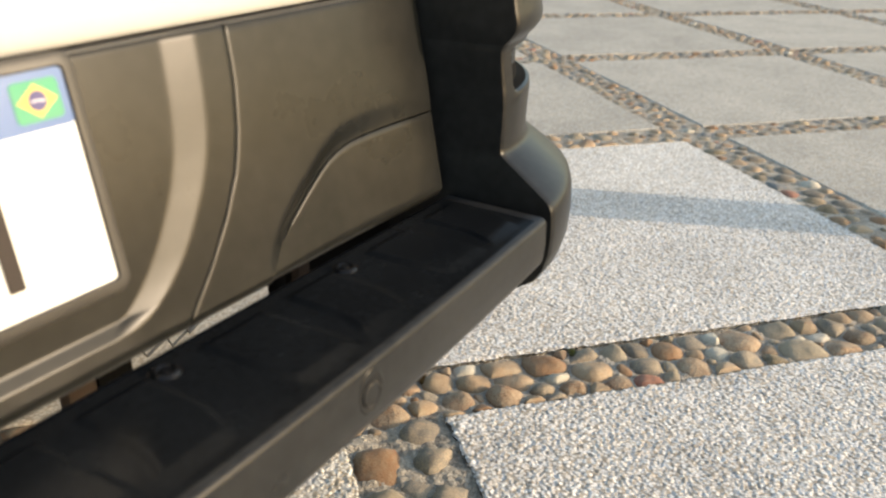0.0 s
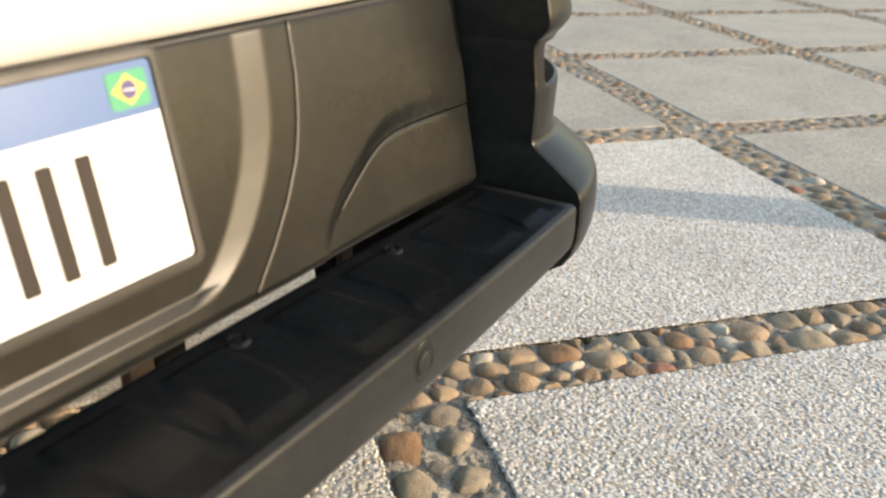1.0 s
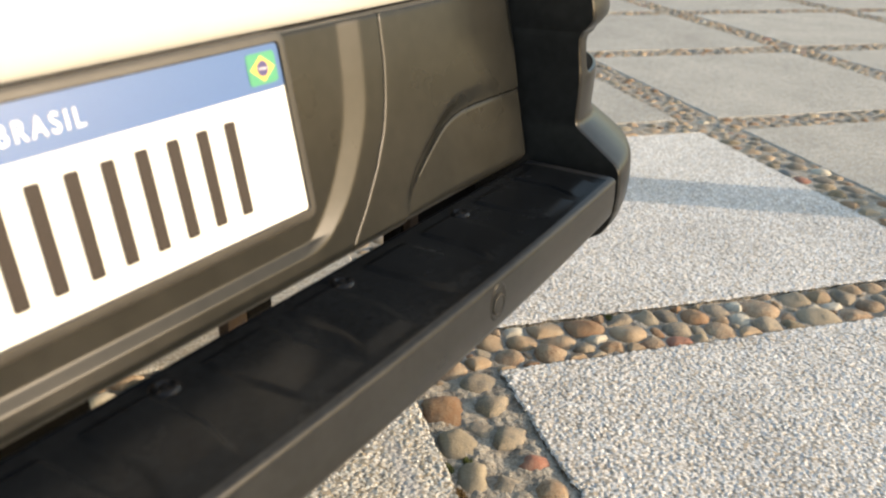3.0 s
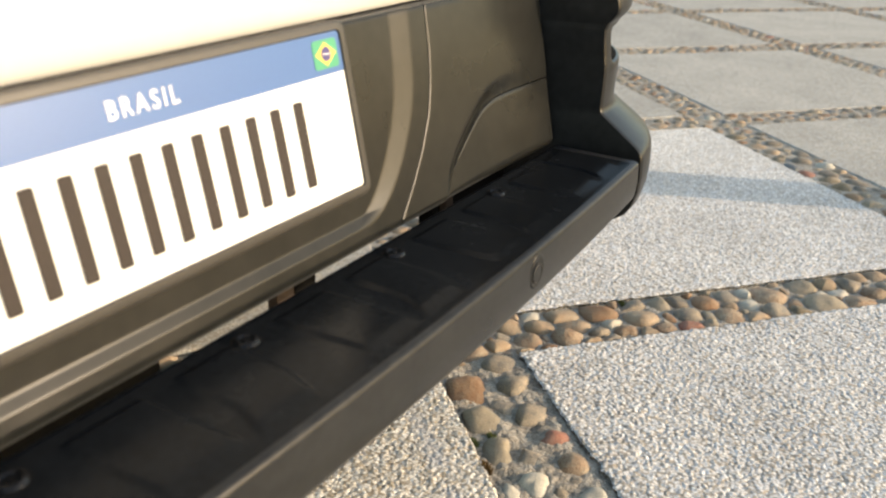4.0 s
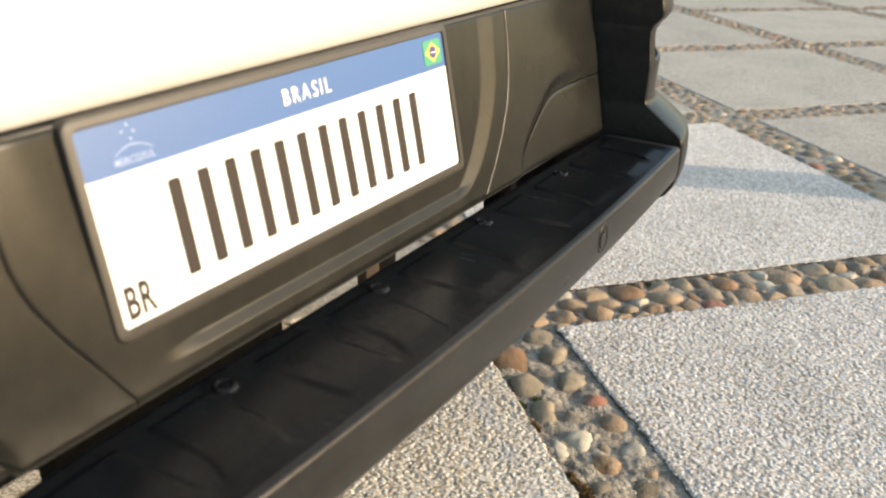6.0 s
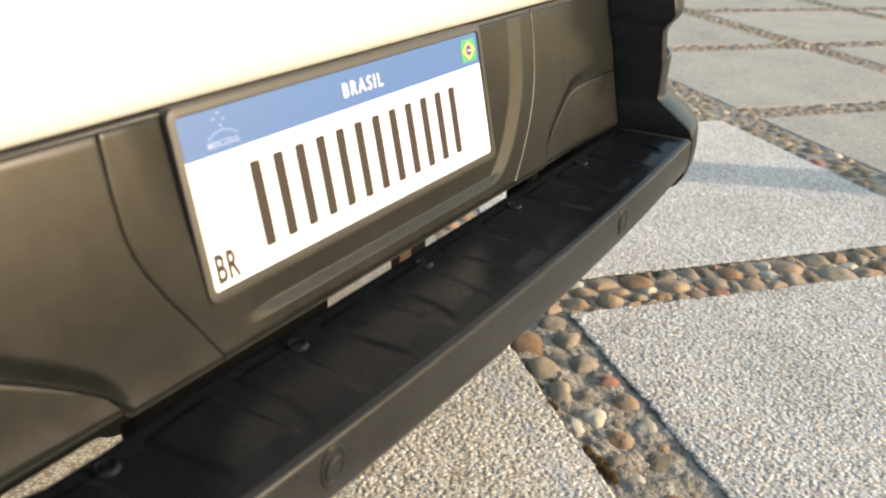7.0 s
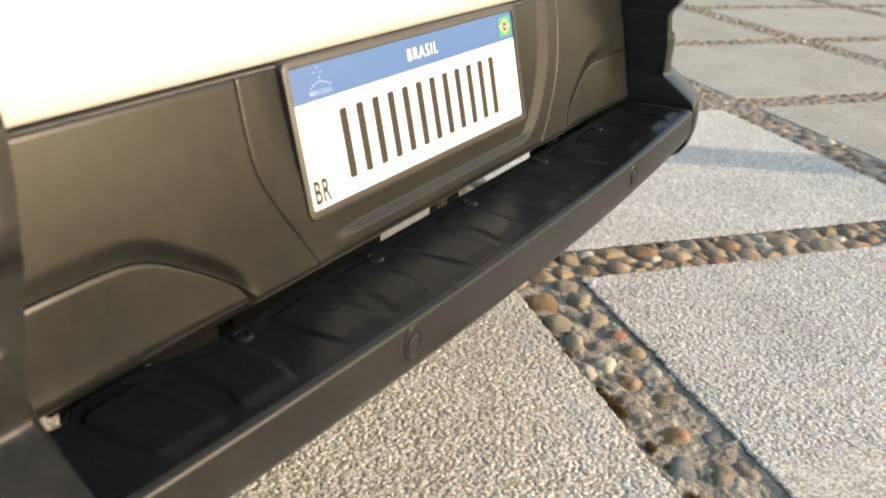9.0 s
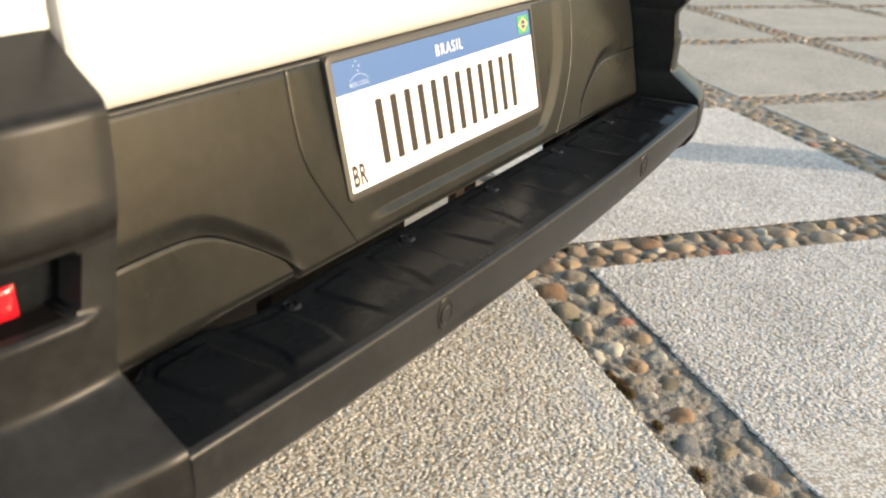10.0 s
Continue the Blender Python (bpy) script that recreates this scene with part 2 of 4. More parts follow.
def skirted(rows, depth=0.010, lip=0.0016, pull=None):
    """A sheet with rounded edges that turn in by depth, as moulded panels do."""
    r, c = len(rows), len(rows[0])
    def back(p, q, d, out):
        v = Vector(p) + (Vector(q) - Vector(p)).normalized() * -out
        return (v.x, v.y + d, v.z)
    ring1 = [[None] * (c + 2) for _ in range(r + 2)]
    for i in range(r + 2):
        for j in range(c + 2):
            ii, jj = min(max(i - 1, 0), r - 1), min(max(j - 1, 0), c - 1)
            p = rows[ii][jj]
            if i in (0, r + 1) or j in (0, c + 1):
                inner = rows[min(max(ii, 1), r - 2)][min(max(jj, 1), c - 2)]
                ring1[i][j] = back(p, inner, lip, lip * 0.6 if pull is None else pull)
            else:
                ring1[i][j] = p
    big = [[None] * (c + 4) for _ in range(r + 4)]
    for i in range(r + 4):
        for j in range(c + 4):
            ii, jj = min(max(i - 1, 0), r + 1), min(max(j - 1, 0), c + 1)
            p = ring1[ii][jj]
            big[i][j] = (p[0], p[1] + depth, p[2]) if i in (0, r + 3) or j in (0, c + 3) else p
    return grid(big)


def box_bm(bm, lo, hi, bevel=0.0, seg=2):
    m = Matrix.LocRotScale([(a + b) / 2 for a, b in zip(lo, hi)], None, [b - a for a, b in zip(lo, hi)])
    made = bmesh.ops.create_cube(bm, size=1, matrix=m)["verts"]
    if bevel:
        edges = list({e for v in made for e in v.link_edges})
        bmesh.ops.bevel(bm, geom=edges, offset=bevel, segments=seg, affect="EDGES", profile=0.5)
    return bm


def interp(x, xs, ys):
    return float(np.interp(x, xs, ys))


def smooth_step(a, b, x):
    t = min(max((x - a) / (b - a), 0.0), 1.0)
    return t * t * (3 - 2 * t)


def flat_shape(points, place, lift, thick):
    """A thin raised plate over a 2D outline, laid on the surface that place(u, v, lift) describes."""
    bm = bmesh.new()
    top = [bm.verts.new(place(u, v, lift + thick)) for u, v in points]
    low = [bm.verts.new(place(u, v, lift - 0.001)) for u, v in points]
    bm.faces.new(top)
    for i in range(len(points)):
        k = (i + 1) % len(points)
        bm.faces.new((top[i], low[i], low[k], top[k]))
    return bm


def rounded(cx, cy, w, h, r, seg=5):
    pts = []
    for sx, sy, a0 in ((1, 1, 0), (-1, 1, 90), (-1, -1, 180), (1, -1, 270)):
        for i in range(seg + 1):
            a = radians(a0 + 90 * i / seg)
            pts.append((cx + sx * (w / 2 - r) + r * math.cos(a), cy + sy * (h / 2 - r) + r * math.sin(a)))
    return pts


def lathe(profile, seg=20):
    """Verts and faces of a turned shape about z from (radius, height) pairs."""
    rows = [[(r * math.cos(2 * math.pi * j / seg), r * math.sin(2 * math.pi * j / seg), h) for j in range(seg)] for r, h in profile]
    return grid(rows, closed=True)


def placed(vf, m):
    return [tuple(m @ Vector(v)) for v in vf[0]], vf[1]


# ---- the truck: one thing, its frame tipped slightly to the paving ----
truck = tagged(new("pickup_truck"), "white pickup truck with black plastic rear bumper, parked on paving", "pickup truck")
truck.matrix_world = pose(0, 0, 0, -0.083, -1.19, 0)

SLOPE = 0.20
MID = 0.028


def skin(x, z, out=0.0):
    """A point of the leaning rear panel, out metres proud of it."""
    return (x, SLOPE * (z - 0.508) - out * 0.98, z + out * 0.196)


SEAM_Z = (0.455, 0.467, 0.488, 0.515, 0.541, 0.555, 0.569, 0.598, 0.616, 0.640)
SEAM_W = {1: (0.208, 0.2180, 0.2388, 0.2612, 0.2780, 0.2838, 0.2885, 0.2944, 0.2958, 0.2965), -1: (0.2275, 0.2355, 0.2480, 0.2650, 0.2790, 0.2838, 0.2866, 0.2876, 0.2870, 0.2862)}
LOW, TOP = 0.463, 0.6335


def seam(z, sign):
    """How far the joint beside the centre panel lies from the middle."""
    return interp(z, SEAM_Z, SEAM_W[sign])


COVE_Z = (0.463, 0.475, 0.481, 0.494, 0.514, 0.535, 0.553, 0.570, 0.590, 0.612, 0.640)
COVE_OUT = (0.165, 0.181, 0.193, 0.212, 0.230, 0.245, 0.255, 0.2615, 0.2655, 0.268, 0.270)


COVE_LEFT = (0.214, 0.215, 0.216, 0.220, 0.231, 0.245, 0.255, 0.2615, 0.2655, 0.268, 0.270)


def cove(a, b, wide, soft):
    """Depth of the recess at the distances a and b inside its side and its lower edge; the side slope is wide metres wide, straight or soft."""
    side = smooth_step(0.0, wide, a) if soft else min(max(a / wide, 0.0), 1.0)
    return 0.0033 * min(max(b / 0.0090, 0.0), 1.0) * side


def rolled(rows, weight=None):
    """Rows of a panel with a lip added that rolls under its lower edge."""
    out = []
    for dy, dz in ((0.020, -0.0104), (0.011, -0.0102), (0.0054, -0.0090), (0.0026, -0.0064), (0.0008, -0.0030)):
        out.append([(x, y + dy * f, z + dz * f) for (x, y, z), f in ((p, weight(p[0]) if weight else 1.0) for p in rows[0])])
    return out + rows


def centre_insert():
    """Middle moulding with the coved recess round the number plate."""
    zs = sorted(set([LOW + (TOP - LOW) * i / 60 for i in range(61)] + [0.466 + 0.0012 * i for i in range(18)]))
    us = [-1 + 2 * i / 240 for i in range(241)]
    rows = []
    for z in zs:
        row = []
        for u in us:
            s = seam(z, 1 if u > 0 else -1) - 0.0015
            x = MID + u * s
            w = abs(x - MID)
            reach = sum(interp(z + dz, COVE_Z, COVE_OUT if x > MID else COVE_LEFT) for dz in (-0.010, -0.005, 0, 0.005, 0.010)) / 5
            row.append(skin(x, z, -cove(reach - w, z - 0.4732, 0.0255 if x > MID else 0.048, x < MID)))
        rows.append(row)
    return mesh_from("centre_insert", *skirted(rolled(rows), 0.012, 0.0004, 0.0011), PANEL)


ARCH_X = (0.322, 0.337, 0.353, 0.377, 0.396, 0.408, 0.420, 0.436, 0.460, 0.492, 0.530, 0.600)
ARCH_Z = (0.463, 0.479, 0.491, 0.507, 0.5185, 0.5245, 0.5285, 0.5315, 0.5325, 0.5325, 0.5315, 0.530)


def arch(x, shift=0.0):
    return LOW if x < ARCH_X[0] + shift else interp(x - shift, ARCH_X, ARCH_Z)


def side_panel(sign):
    """Upper side moulding, rolled inwards along the arched joint."""
    shift = 0.0 if sign > 0 else 0.020
    foot = ARCH_X[0] + shift

    def spot(u, v):
        z = LOW + v * (TOP - LOW)
        for _ in range(12):
            xs = MID + seam(z, sign) + 0.0015
            x = xs + u * (0.5485 - xs)
            a = arch(x, shift) + (0.0011 if x > foot else 0)
            z = a + v * (TOP - a)
        near = (z - a) * 0.86
        d = 0.0
        if x > foot - 0.004:
            d = 0.0058 * (1 - smooth_step(0.0, 0.0150, near)) * smooth_step(foot - 0.004, foot + 0.03, x) * (1 - 0.85 * smooth_step(0.37, 0.505, x))
        return skin(x, z, -d)
    vs = [(i / 44) ** 1.5 for i in range(45)]
    rows = rolled([[spot(j / 110, v) for j in range(111)] for v in vs], lambda x: 1 - 0.9 * smooth_step(foot + 0.002, foot + 0.012, x))
    if sign < 0:
        rows = [[(2 * MID - p[0], p[1], p[2]) for p in reversed(row)] for row in rows]
    return mesh_from("side_moulding", *skirted(rows, 0.012, 0.0004, 0.0011), PANEL)


def lower_panel(sign):
    """Lower corner piece below the arched joint."""
    shift = 0.0 if sign > 0 else 0.020
    x0, x1 = ARCH_X[0] + shift + 0.0012, 0.5485
    rows = []
    for i in range(16):
        v = i / 15
        row = []
        for j in range(81):
            x = x0 + (x1 - x0) * j / 80
            a = arch(x, shift) - 0.0012
            low = LOW - 0.001 + (0.003 if sign < 0 else 0.0)
            z = low + v * (a - low)
            row.append(skin(x, z, -0.0052 + 0.0042 * smooth_step(0.40, 0.5485, x)))
        rows.append(row)
    rows = rolled(rows)
    if sign < 0:
        rows = [[(2 * MID - p[0], p[1], p[2]) for p in reversed(row)] for row in rows]
    return mesh_from("lower_panel", *skirted(rows, 0.010, 0.0003, 0.0004), PANEL)


rear_panel = part("rear_panel", centre_insert(), truck, "satin black plastic centre panel, recessed round the plate")
for sign in (1, -1):
    side = part("side_moulding", side_panel(sign), truck, "satin black plastic side panel with an arched joint")
    part("lower_panel", lower_panel(sign), side)

# near-black flange under the side panel, and an added sheet that darkens the joints
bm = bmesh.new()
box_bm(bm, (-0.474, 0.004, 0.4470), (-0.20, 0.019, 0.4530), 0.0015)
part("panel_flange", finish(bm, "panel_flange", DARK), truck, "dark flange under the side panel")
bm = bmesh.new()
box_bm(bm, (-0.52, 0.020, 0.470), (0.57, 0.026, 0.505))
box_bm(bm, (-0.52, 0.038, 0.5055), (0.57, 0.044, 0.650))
part("dark_joint_backing", finish(bm, "dark_joint_backing", DARK, False), truck)


# ---- tailgate and body ----
def tailgate():
    prof = [(0.060, 0.6372), (0.042, 0.6356), (0.0392, 0.6360), (0.0370, 0.6372), (0.0352, 0.6391), (0.0336, 0.6417), (0.0320, 0.6452), (0.0306, 0.6498), (0.0293, 0.6558), (0.0283, 0.663), (0.0277, 0.672), (0.0274, 0.682), (0.0276, 0.69), (0.029, 0.72), (0.034, 0.80), (0.040, 0.90), (0.046, 0.985), (0.052, 1.010), (0.066, 1.020), (0.10, 1.020)]
    xs = [-0.4655, -0.4645, -0.4605] + [-0.45 + 0.96 * i / 24 for i in range(25)] + [0.5205, 0.5245, 0.5255]
    rows = []
    for y, z in prof:
        row = []
        for k, x in enumerate(xs):
            tuck = (0.014, 0.0025, 0.0004)[k] if k < 3 else (0.0004, 0.0025, 0.014)[k - len(xs) + 3] if k >= len(xs) - 3 else 0
            row.append((x, y + tuck, z))
        rows.append(row)
    return mesh_from("tailgate", *grid(rows), PAINT)


gate = part("tailgate", tailgate(), truck, "white painted tailgate")
bm = bmesh.new()
box_bm(bm, (-0.462, 0.0300, 0.6325), (0.521, 0.050, 0.6352), 0.0008)
part("seal", finish(bm, "seal", SEAL), gate, "thin black rubber seal")


def quarter(sign):
    """White rear quarter: the corner beside the tailgate and the side of the bed."""
    c = 0.03
    plan = [(0.4985, 0.09), (0.4985, 0.040), (0.4995, 0.036), (0.503, 0.0345), (0.56, 0.035), (0.66, 0.040), (0.74, 0.055), (0.79, 0.085), (0.82, 0.13), (0.832, 0.2), (0.84, 0.45), (0.842, 1.4)]
    zs = [(0.688, 0.0), (0.70, 0.0), (0.76, 0.001), (0.85, 0.006), (0.95, 0.012), (1.0, 0.018), (1.015, 0.03)]
    rows = [[(c + sign * (x - d * (x > 0.6)), y + d, z) for x, y in plan] for z, d in zs]
    if sign < 0:
        rows = [list(reversed(r)) for r in rows]
    return mesh_from("quarter_panel", *grid(rows), PAINT)


for sign in (1, -1):
    part("quarter_panel", quarter(sign), truck)
# near-black strip added so that the tailgate gap looks shaded
bm = bmesh.new()
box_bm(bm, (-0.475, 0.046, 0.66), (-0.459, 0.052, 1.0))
part("gap_shade", finish(bm, "gap_shade", DARK, False), truck, "dark strip for the shade in the tailgate gap")
bm = bmesh.new()
box_bm(bm, (-0.78, 0.06, 1.0), (0.84, 1.4, 1.018), 0.005)
part("bed_cover", finish(bm, "bed_cover", SEAL), truck)
bm = bmesh.new()
box_bm(bm, (-0.47, 0.10, 0.56), (0.53, 1.4, 0.62), 0.01)
part("bed_floor", finish(bm, "bed_floor", DARK), truck)
bm = bmesh.new()
box_bm(bm, (-0.81, 1.385, 0.30), (0.86, 1.4, 1.01), 0.004)
part("bed_front_wall", finish(bm, "bed_front_wall", PAINT), truck)


# ---- bumper corners: shoulder, lamp slot, crease and flared lower wing ----
CORNER = [(0.060, 0.7010), (0.034, 0.6915), (0.026, 0.6885), (-0.010, 0.6760), (-0.043, 0.6652), (-0.0500, 0.6630), (-0.0522, 0.6605), (-0.0533, 0.6555), (-0.0570, 0.635), (-0.0605, 0.618), (-0.0622, 0.609),
          (-0.0615, 0.6035), (-0.0570, 0.597), (-0.0510, 0.591), (-0.0488, 0.585), (-0.0492, 0.576), (-0.0500, 0.566), (-0.0510, 0.556), (-0.0522, 0.547), (-0.0528, 0.535), (-0.0522, 0.510), (-0.0518, 0.5005), (-0.0520, 0.4968), (-0.0527, 0.4938),
          (-0.0541, 0.4911), (-0.0562, 0.4889), (-0.0595, 0.4863), (-0.0680, 0.4798), (-0.0780, 0.4722), (-0.0890, 0.4638), (-0.0955, 0.4588), (-0.0990, 0.4556), (-0.1014, 0.4522), (-0.1028, 0.4482), (-0.1035, 0.4430), (-0.1040, 0.434), (-0.1042, 0.424), (-0.1030, 0.406), (-0.098, 0.388), (-0.090, 0.375), (-0.076, 0.365), (-0.050, 0.360), (0.0, 0.358)]
TURN_R = 0.145


def corner_plan(sign):
    """Stations along the bumper corner in plan: steps outwards and forwards, and the turn in degrees."""
    turns = [0.7 * i for i in range(58)] + [40 + 3 * i for i in range(16)]
    bow = 2.0 if sign > 0 else 3.0
    plan = [(TURN_R * math.sin(radians(a)) ** (2 / bow), TURN_R * (1 - math.cos(radians(a)) ** (2 / bow))) for a in turns]
    out = []
    for k, (sx, sy) in enumerate(plan):
        (xa, ya), (xb, yb) = plan[max(k - 1, 0)], plan[min(k + 1, len(plan) - 1)]
        out.append((sx, sy, math.degrees(math.atan2(yb - ya, xb - xa)) if k else 0.0))
    return out + [(TURN_R + 0.0002, TURN_R + k, 88.0) for k in (0.08, 0.2, 0.40)]


def corner(sign):
    c = 0.031
    stations = corner_plan(sign)
    rows, deep = [], [[0.0] * len(CORNER)]
    for k, (sx, sy, a) in enumerate(stations):
        deep.append([])
        ca, sa = math.cos(radians(a)), math.sin(radians(a))
        row = []
        for y, z in CORNER:
            d = -y
            inner = min(max(0.5215 + 0.5 * d, 0.5215), 0.547)
            if sign < 0:
                inner = min(max(0.5134 + 0.346 * d, 0.5335 + 0.77 * (min(d, 0.0635) - 0.0515)) + 0.0165 * (1 - smooth_step(0.50, 0.64, z)), 0.548) - 0.0042 * smooth_step(0.505, 0.545, z) * (1 - smooth_step(0.655, 0.675, z))
            ax, az = max((0.0345 if sign < 0 else 0.0235) - sx, sx - 0.1195, 0), max(0.5535 - z, z - 0.5775, 0)
            slot = 1 - smooth_step(-0.0016, 0.0016, math.hypot(ax, az) - 0.0070)
            rim = smooth_step(0.006, 0.026, sx) * (1 - smooth_step(0.128, 0.14, sx)) * smooth_step(0.528, 0.540, z) * (1 - smooth_step(0.5405, 0.5475, z))
            if d > 0.056 and z < 0.49:
                # the lower wing stands out most beside the step bar
                d = 0.056 + (d - 0.056) * ((1.07 if sign > 0 else 1.19) - (0.12 if sign > 0 else 0.29) * min(1.0, sx / 0.065))
            z += 0.0080 * smooth_step(0.630, 0.660, z)
            d2 = d - (0.024 if sign < 0 else 0.012) * slot + (0.0034 if sign < 0 else 0.0012) * rim
            if k == 0:
                d2 -= 0.0012
            elif k == 1:
                d2 -= 0.0003
            row.append((c + sign * (inner + sx + d2 * sa), sy - d2 * ca, z))
            deep[-1].append(slot)
        rows.append(row)
    cheek = [(c + sign * (0.5215 if sign > 0 else 0.503), 0.055, z) for y, z in CORNER]
    rows.insert(0, cheek)
    vf = grid(rows)
    me = mesh_from("bumper_corner", *vf, SHELL)
    # slot walls are the corner's own plastic, coloured near-black for the shade inside
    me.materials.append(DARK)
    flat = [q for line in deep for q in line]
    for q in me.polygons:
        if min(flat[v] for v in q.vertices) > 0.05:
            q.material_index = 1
    if sum(q.normal.y * q.area for q in me.polygons) > 0:
        me.flip_normals()
    return me


def refine(profile, lo, hi, step):
    out = []
    for (y0, z0), (y1, z1) in zip(profile, profile[1:]):
        out.append((y0, z0))
        if lo < z1 and z0 < hi and z0 > z1:
            k = int((z0 - z1) / step)
            out += [(y0 + (y1 - y0) * i / (k + 1), z0 + (z1 - z0) * i / (k + 1)) for i in range(1, k + 1)]
    return out + [profile[-1]]


CORNER = refine(CORNER, 0.525, 0.60, 0.0012)
for sign in (1, -1):
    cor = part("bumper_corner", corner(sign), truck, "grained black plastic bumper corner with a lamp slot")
    spots = np.array(corner_plan(sign))
    start = 0.547 if sign > 0 else 0.5405
    for name, s0, s1, z0, z1, deep, mat, text in (("lamp_insert", 0.024, 0.129, 0.5475, 0.5850, 0.0215, PAD, "black lamp insert"), ("reflector", 0.050, 0.111, 0.5475, 0.5695, 0.0190, RED, "red reflector lens")):
        if sign > 0:
            if name == "reflector":
                continue
            deep -= 0.0095
        rows = []
        for k in range(9):
            z = z0 + (z1 - z0) * k / 8
            row = []
            for i in range(19):
                sx = s0 + (s1 - s0) * i / 18
                sy, a = (interp(sx, spots[:-3, 0], spots[:-3, q]) for q in (1, 2))
                d = 0.0503 - deep - (0.002 if k in (0, 8) or i in (0, 18) else 0)
                row.append((0.031 + sign * (start + sx + d * math.sin(radians(a))), sy - d * math.cos(radians(a)), z))
            rows.append(row if sign > 0 else row[::-1])
        part(name, mesh_from(name, *skirted(rows, 0.004, 0.0008), mat), cor, text)


# ---- rear step bar ----
BAR_MID, BAR_L, BAR_R = 0.012, -0.5175, 0.556


def bar_front(x):
    return -0.1285 + 0.0175 * ((x - BAR_MID) / 0.55) ** 2


def bar_back(x):
    """Rear edge of the step bar, with a tab near its end."""
    return -0.0075 - 0.0055 * smooth_step(-0.24, -0.32, x) * smooth_step(-0.495, -0.47, x) + 0.0160 * smooth_step(-0.352, -0.408, x) * smooth_step(-0.480, -0.455, x)


def step_bar():
    xs = [BAR_L + (BAR_R - BAR_L) * i / 80 for i in range(81)]
    rows = []
    for x in xs:
        f, b, t = bar_front(x), bar_back(x), 0.4515
        h = 0.0535 - 0.006 * ((x - BAR_MID) / 0.55) ** 2
        sec = [(b, t - 0.035), (b, t - 0.004), (b - 0.0006, t - 0.0016), (b - 0.002, t - 0.0004), (b - 0.005, t)]
        sec += [(b - 0.005 + (f + 0.0060 - b + 0.005) * k / 8, t) for k in range(1, 9)]
        sec += [(f + 0.0038, t - 0.0004), (f + 0.0019, t - 0.0013), (f + 0.0007, t - 0.0029), (f + 0.0001, t - 0.0048), (f, t - 0.0064)]
        sec += [(f - 0.0005, t - 0.025), (f + 0.001, t - h + 0.008), (f + 0.003, t - h + 0.003), (f + 0.008, t - h), (f + 0.05, t - h), (b - 0.02, t - h + 0.005), (b - 0.004, t - h + 0.012)]
        rows.append([(x, y, z) for y, z in sec])
    v, fc = grid(rows, closed=True)
    n = len(rows[0])
    fc.append(tuple(range(n)))
    fc.append(tuple(range(len(v) - n, len(v)))[::-1])
    bm = bmesh.new()
    vs = [bm.verts.new(p) for p in v]
    for q in fc:
        bm.faces.new([vs[i] for i in q])
    return finish(bm, "step_bar", GRAIN)


bar = part("step_bar", step_bar(), truck, "grained black plastic step bar across the rear")


def tread():
    """Matt tread inlay: two raised blocks between each pair of bolts, its front edge stepped back at the bolts."""
    x0, x1, nx, ny = -0.512, 0.545, 600, 60
    rows = []
    for j in range(ny + 1):
        row = []
        for i in range(nx + 1):
            x = x0 + (x1 - x0) * i / nx
            back, front = bar_back(x) - 0.0032, bar_front(x) + 0.0056
            v = j / ny
            y = back + (front - back) * v
            k = (x - BOLT_X) / BOLT_STEP
            s = k - math.floor(k)
            up = 0.0
            # block edges bend towards the bolts at the front
            for lo, hi in ((0.185 + 0.045 * v * v, 0.50 + 0.03 * v), (0.655 - 0.075 * smooth_step(0.55, 1.0, v), 0.93 - 0.06 * smooth_step(0.5, 0.95, v))):
                up = max(up, smooth_step(lo - 0.02, lo + 0.02, s) * (1 - smooth_step(hi - 0.02, hi + 0.02, s)))
            up *= smooth_step(0.12, 0.17, v) * (1 - smooth_step(0.78, 0.93, v))
            end = 0.93 if 0.12 < s < 0.91 else 0.90
            z = 0.4517 + 0.0017 * up
            if v > end:
                z = 0.4516
            if j in (0, ny):
                z = 0.4513
            row.append((x, y, z))
        rows.append(row)
    return mesh_from("tread", *grid(rows[::-1]), PAD)


BOLT_X, BOLT_STEP = -0.3265, 0.1755
part("tread", tread(), bar, "matt black tread with raised blocks")

BOLT = lathe([(0.0, 0.0034), (0.0030, 0.0034), (0.0033, 0.0022), (0.0046, 0.0020), (0.0056, 0.0034), (0.0068, 0.0038), (0.0080, 0.0032), (0.0089, 0.0016), (0.0094, 0.0006), (0.0110, 0.0004), (0.0112, -0.003)], 28)
bolt_mesh = mesh_from("bolt", *placed(BOLT, Matrix.Diagonal((1, 1, 0.75, 1))), GLOSS)
for k in range(5):
    b = part("bolt", bolt_mesh, bar, "black domed fixing bolt")
    b.location = (BOLT_X + BOLT_STEP * k, -0.0295, 0.4515)

# round sensors with a thin shiny rim, each in a shallow dish taller than wide
SENSOR = lathe([(0.0, 0.0012), (0.0074, 0.0012), (0.0079, 0.0008), (0.0083, -0.003)], 32)
RIM = lathe([(0.0079, 0.0006), (0.0080, 0.0014), (0.0084, 0.0019), (0.0089, 0.0017), (0.0092, 0.0008), (0.0093, -0.003)], 32)
DISH = lathe([(0.0092, 0.0001), (0.0104, 0.0002), (0.0117, 0.0007), (0.0124, 0.0009), (0.0131, 0.0007), (0.0139, 0.0002), (0.0141, -0.003)], 36)
sensor_mesh = mesh_from("parking_sensor", *SENSOR, GRAIN)
rim_mesh = mesh_from("sensor_rim", *RIM, HOLDER)
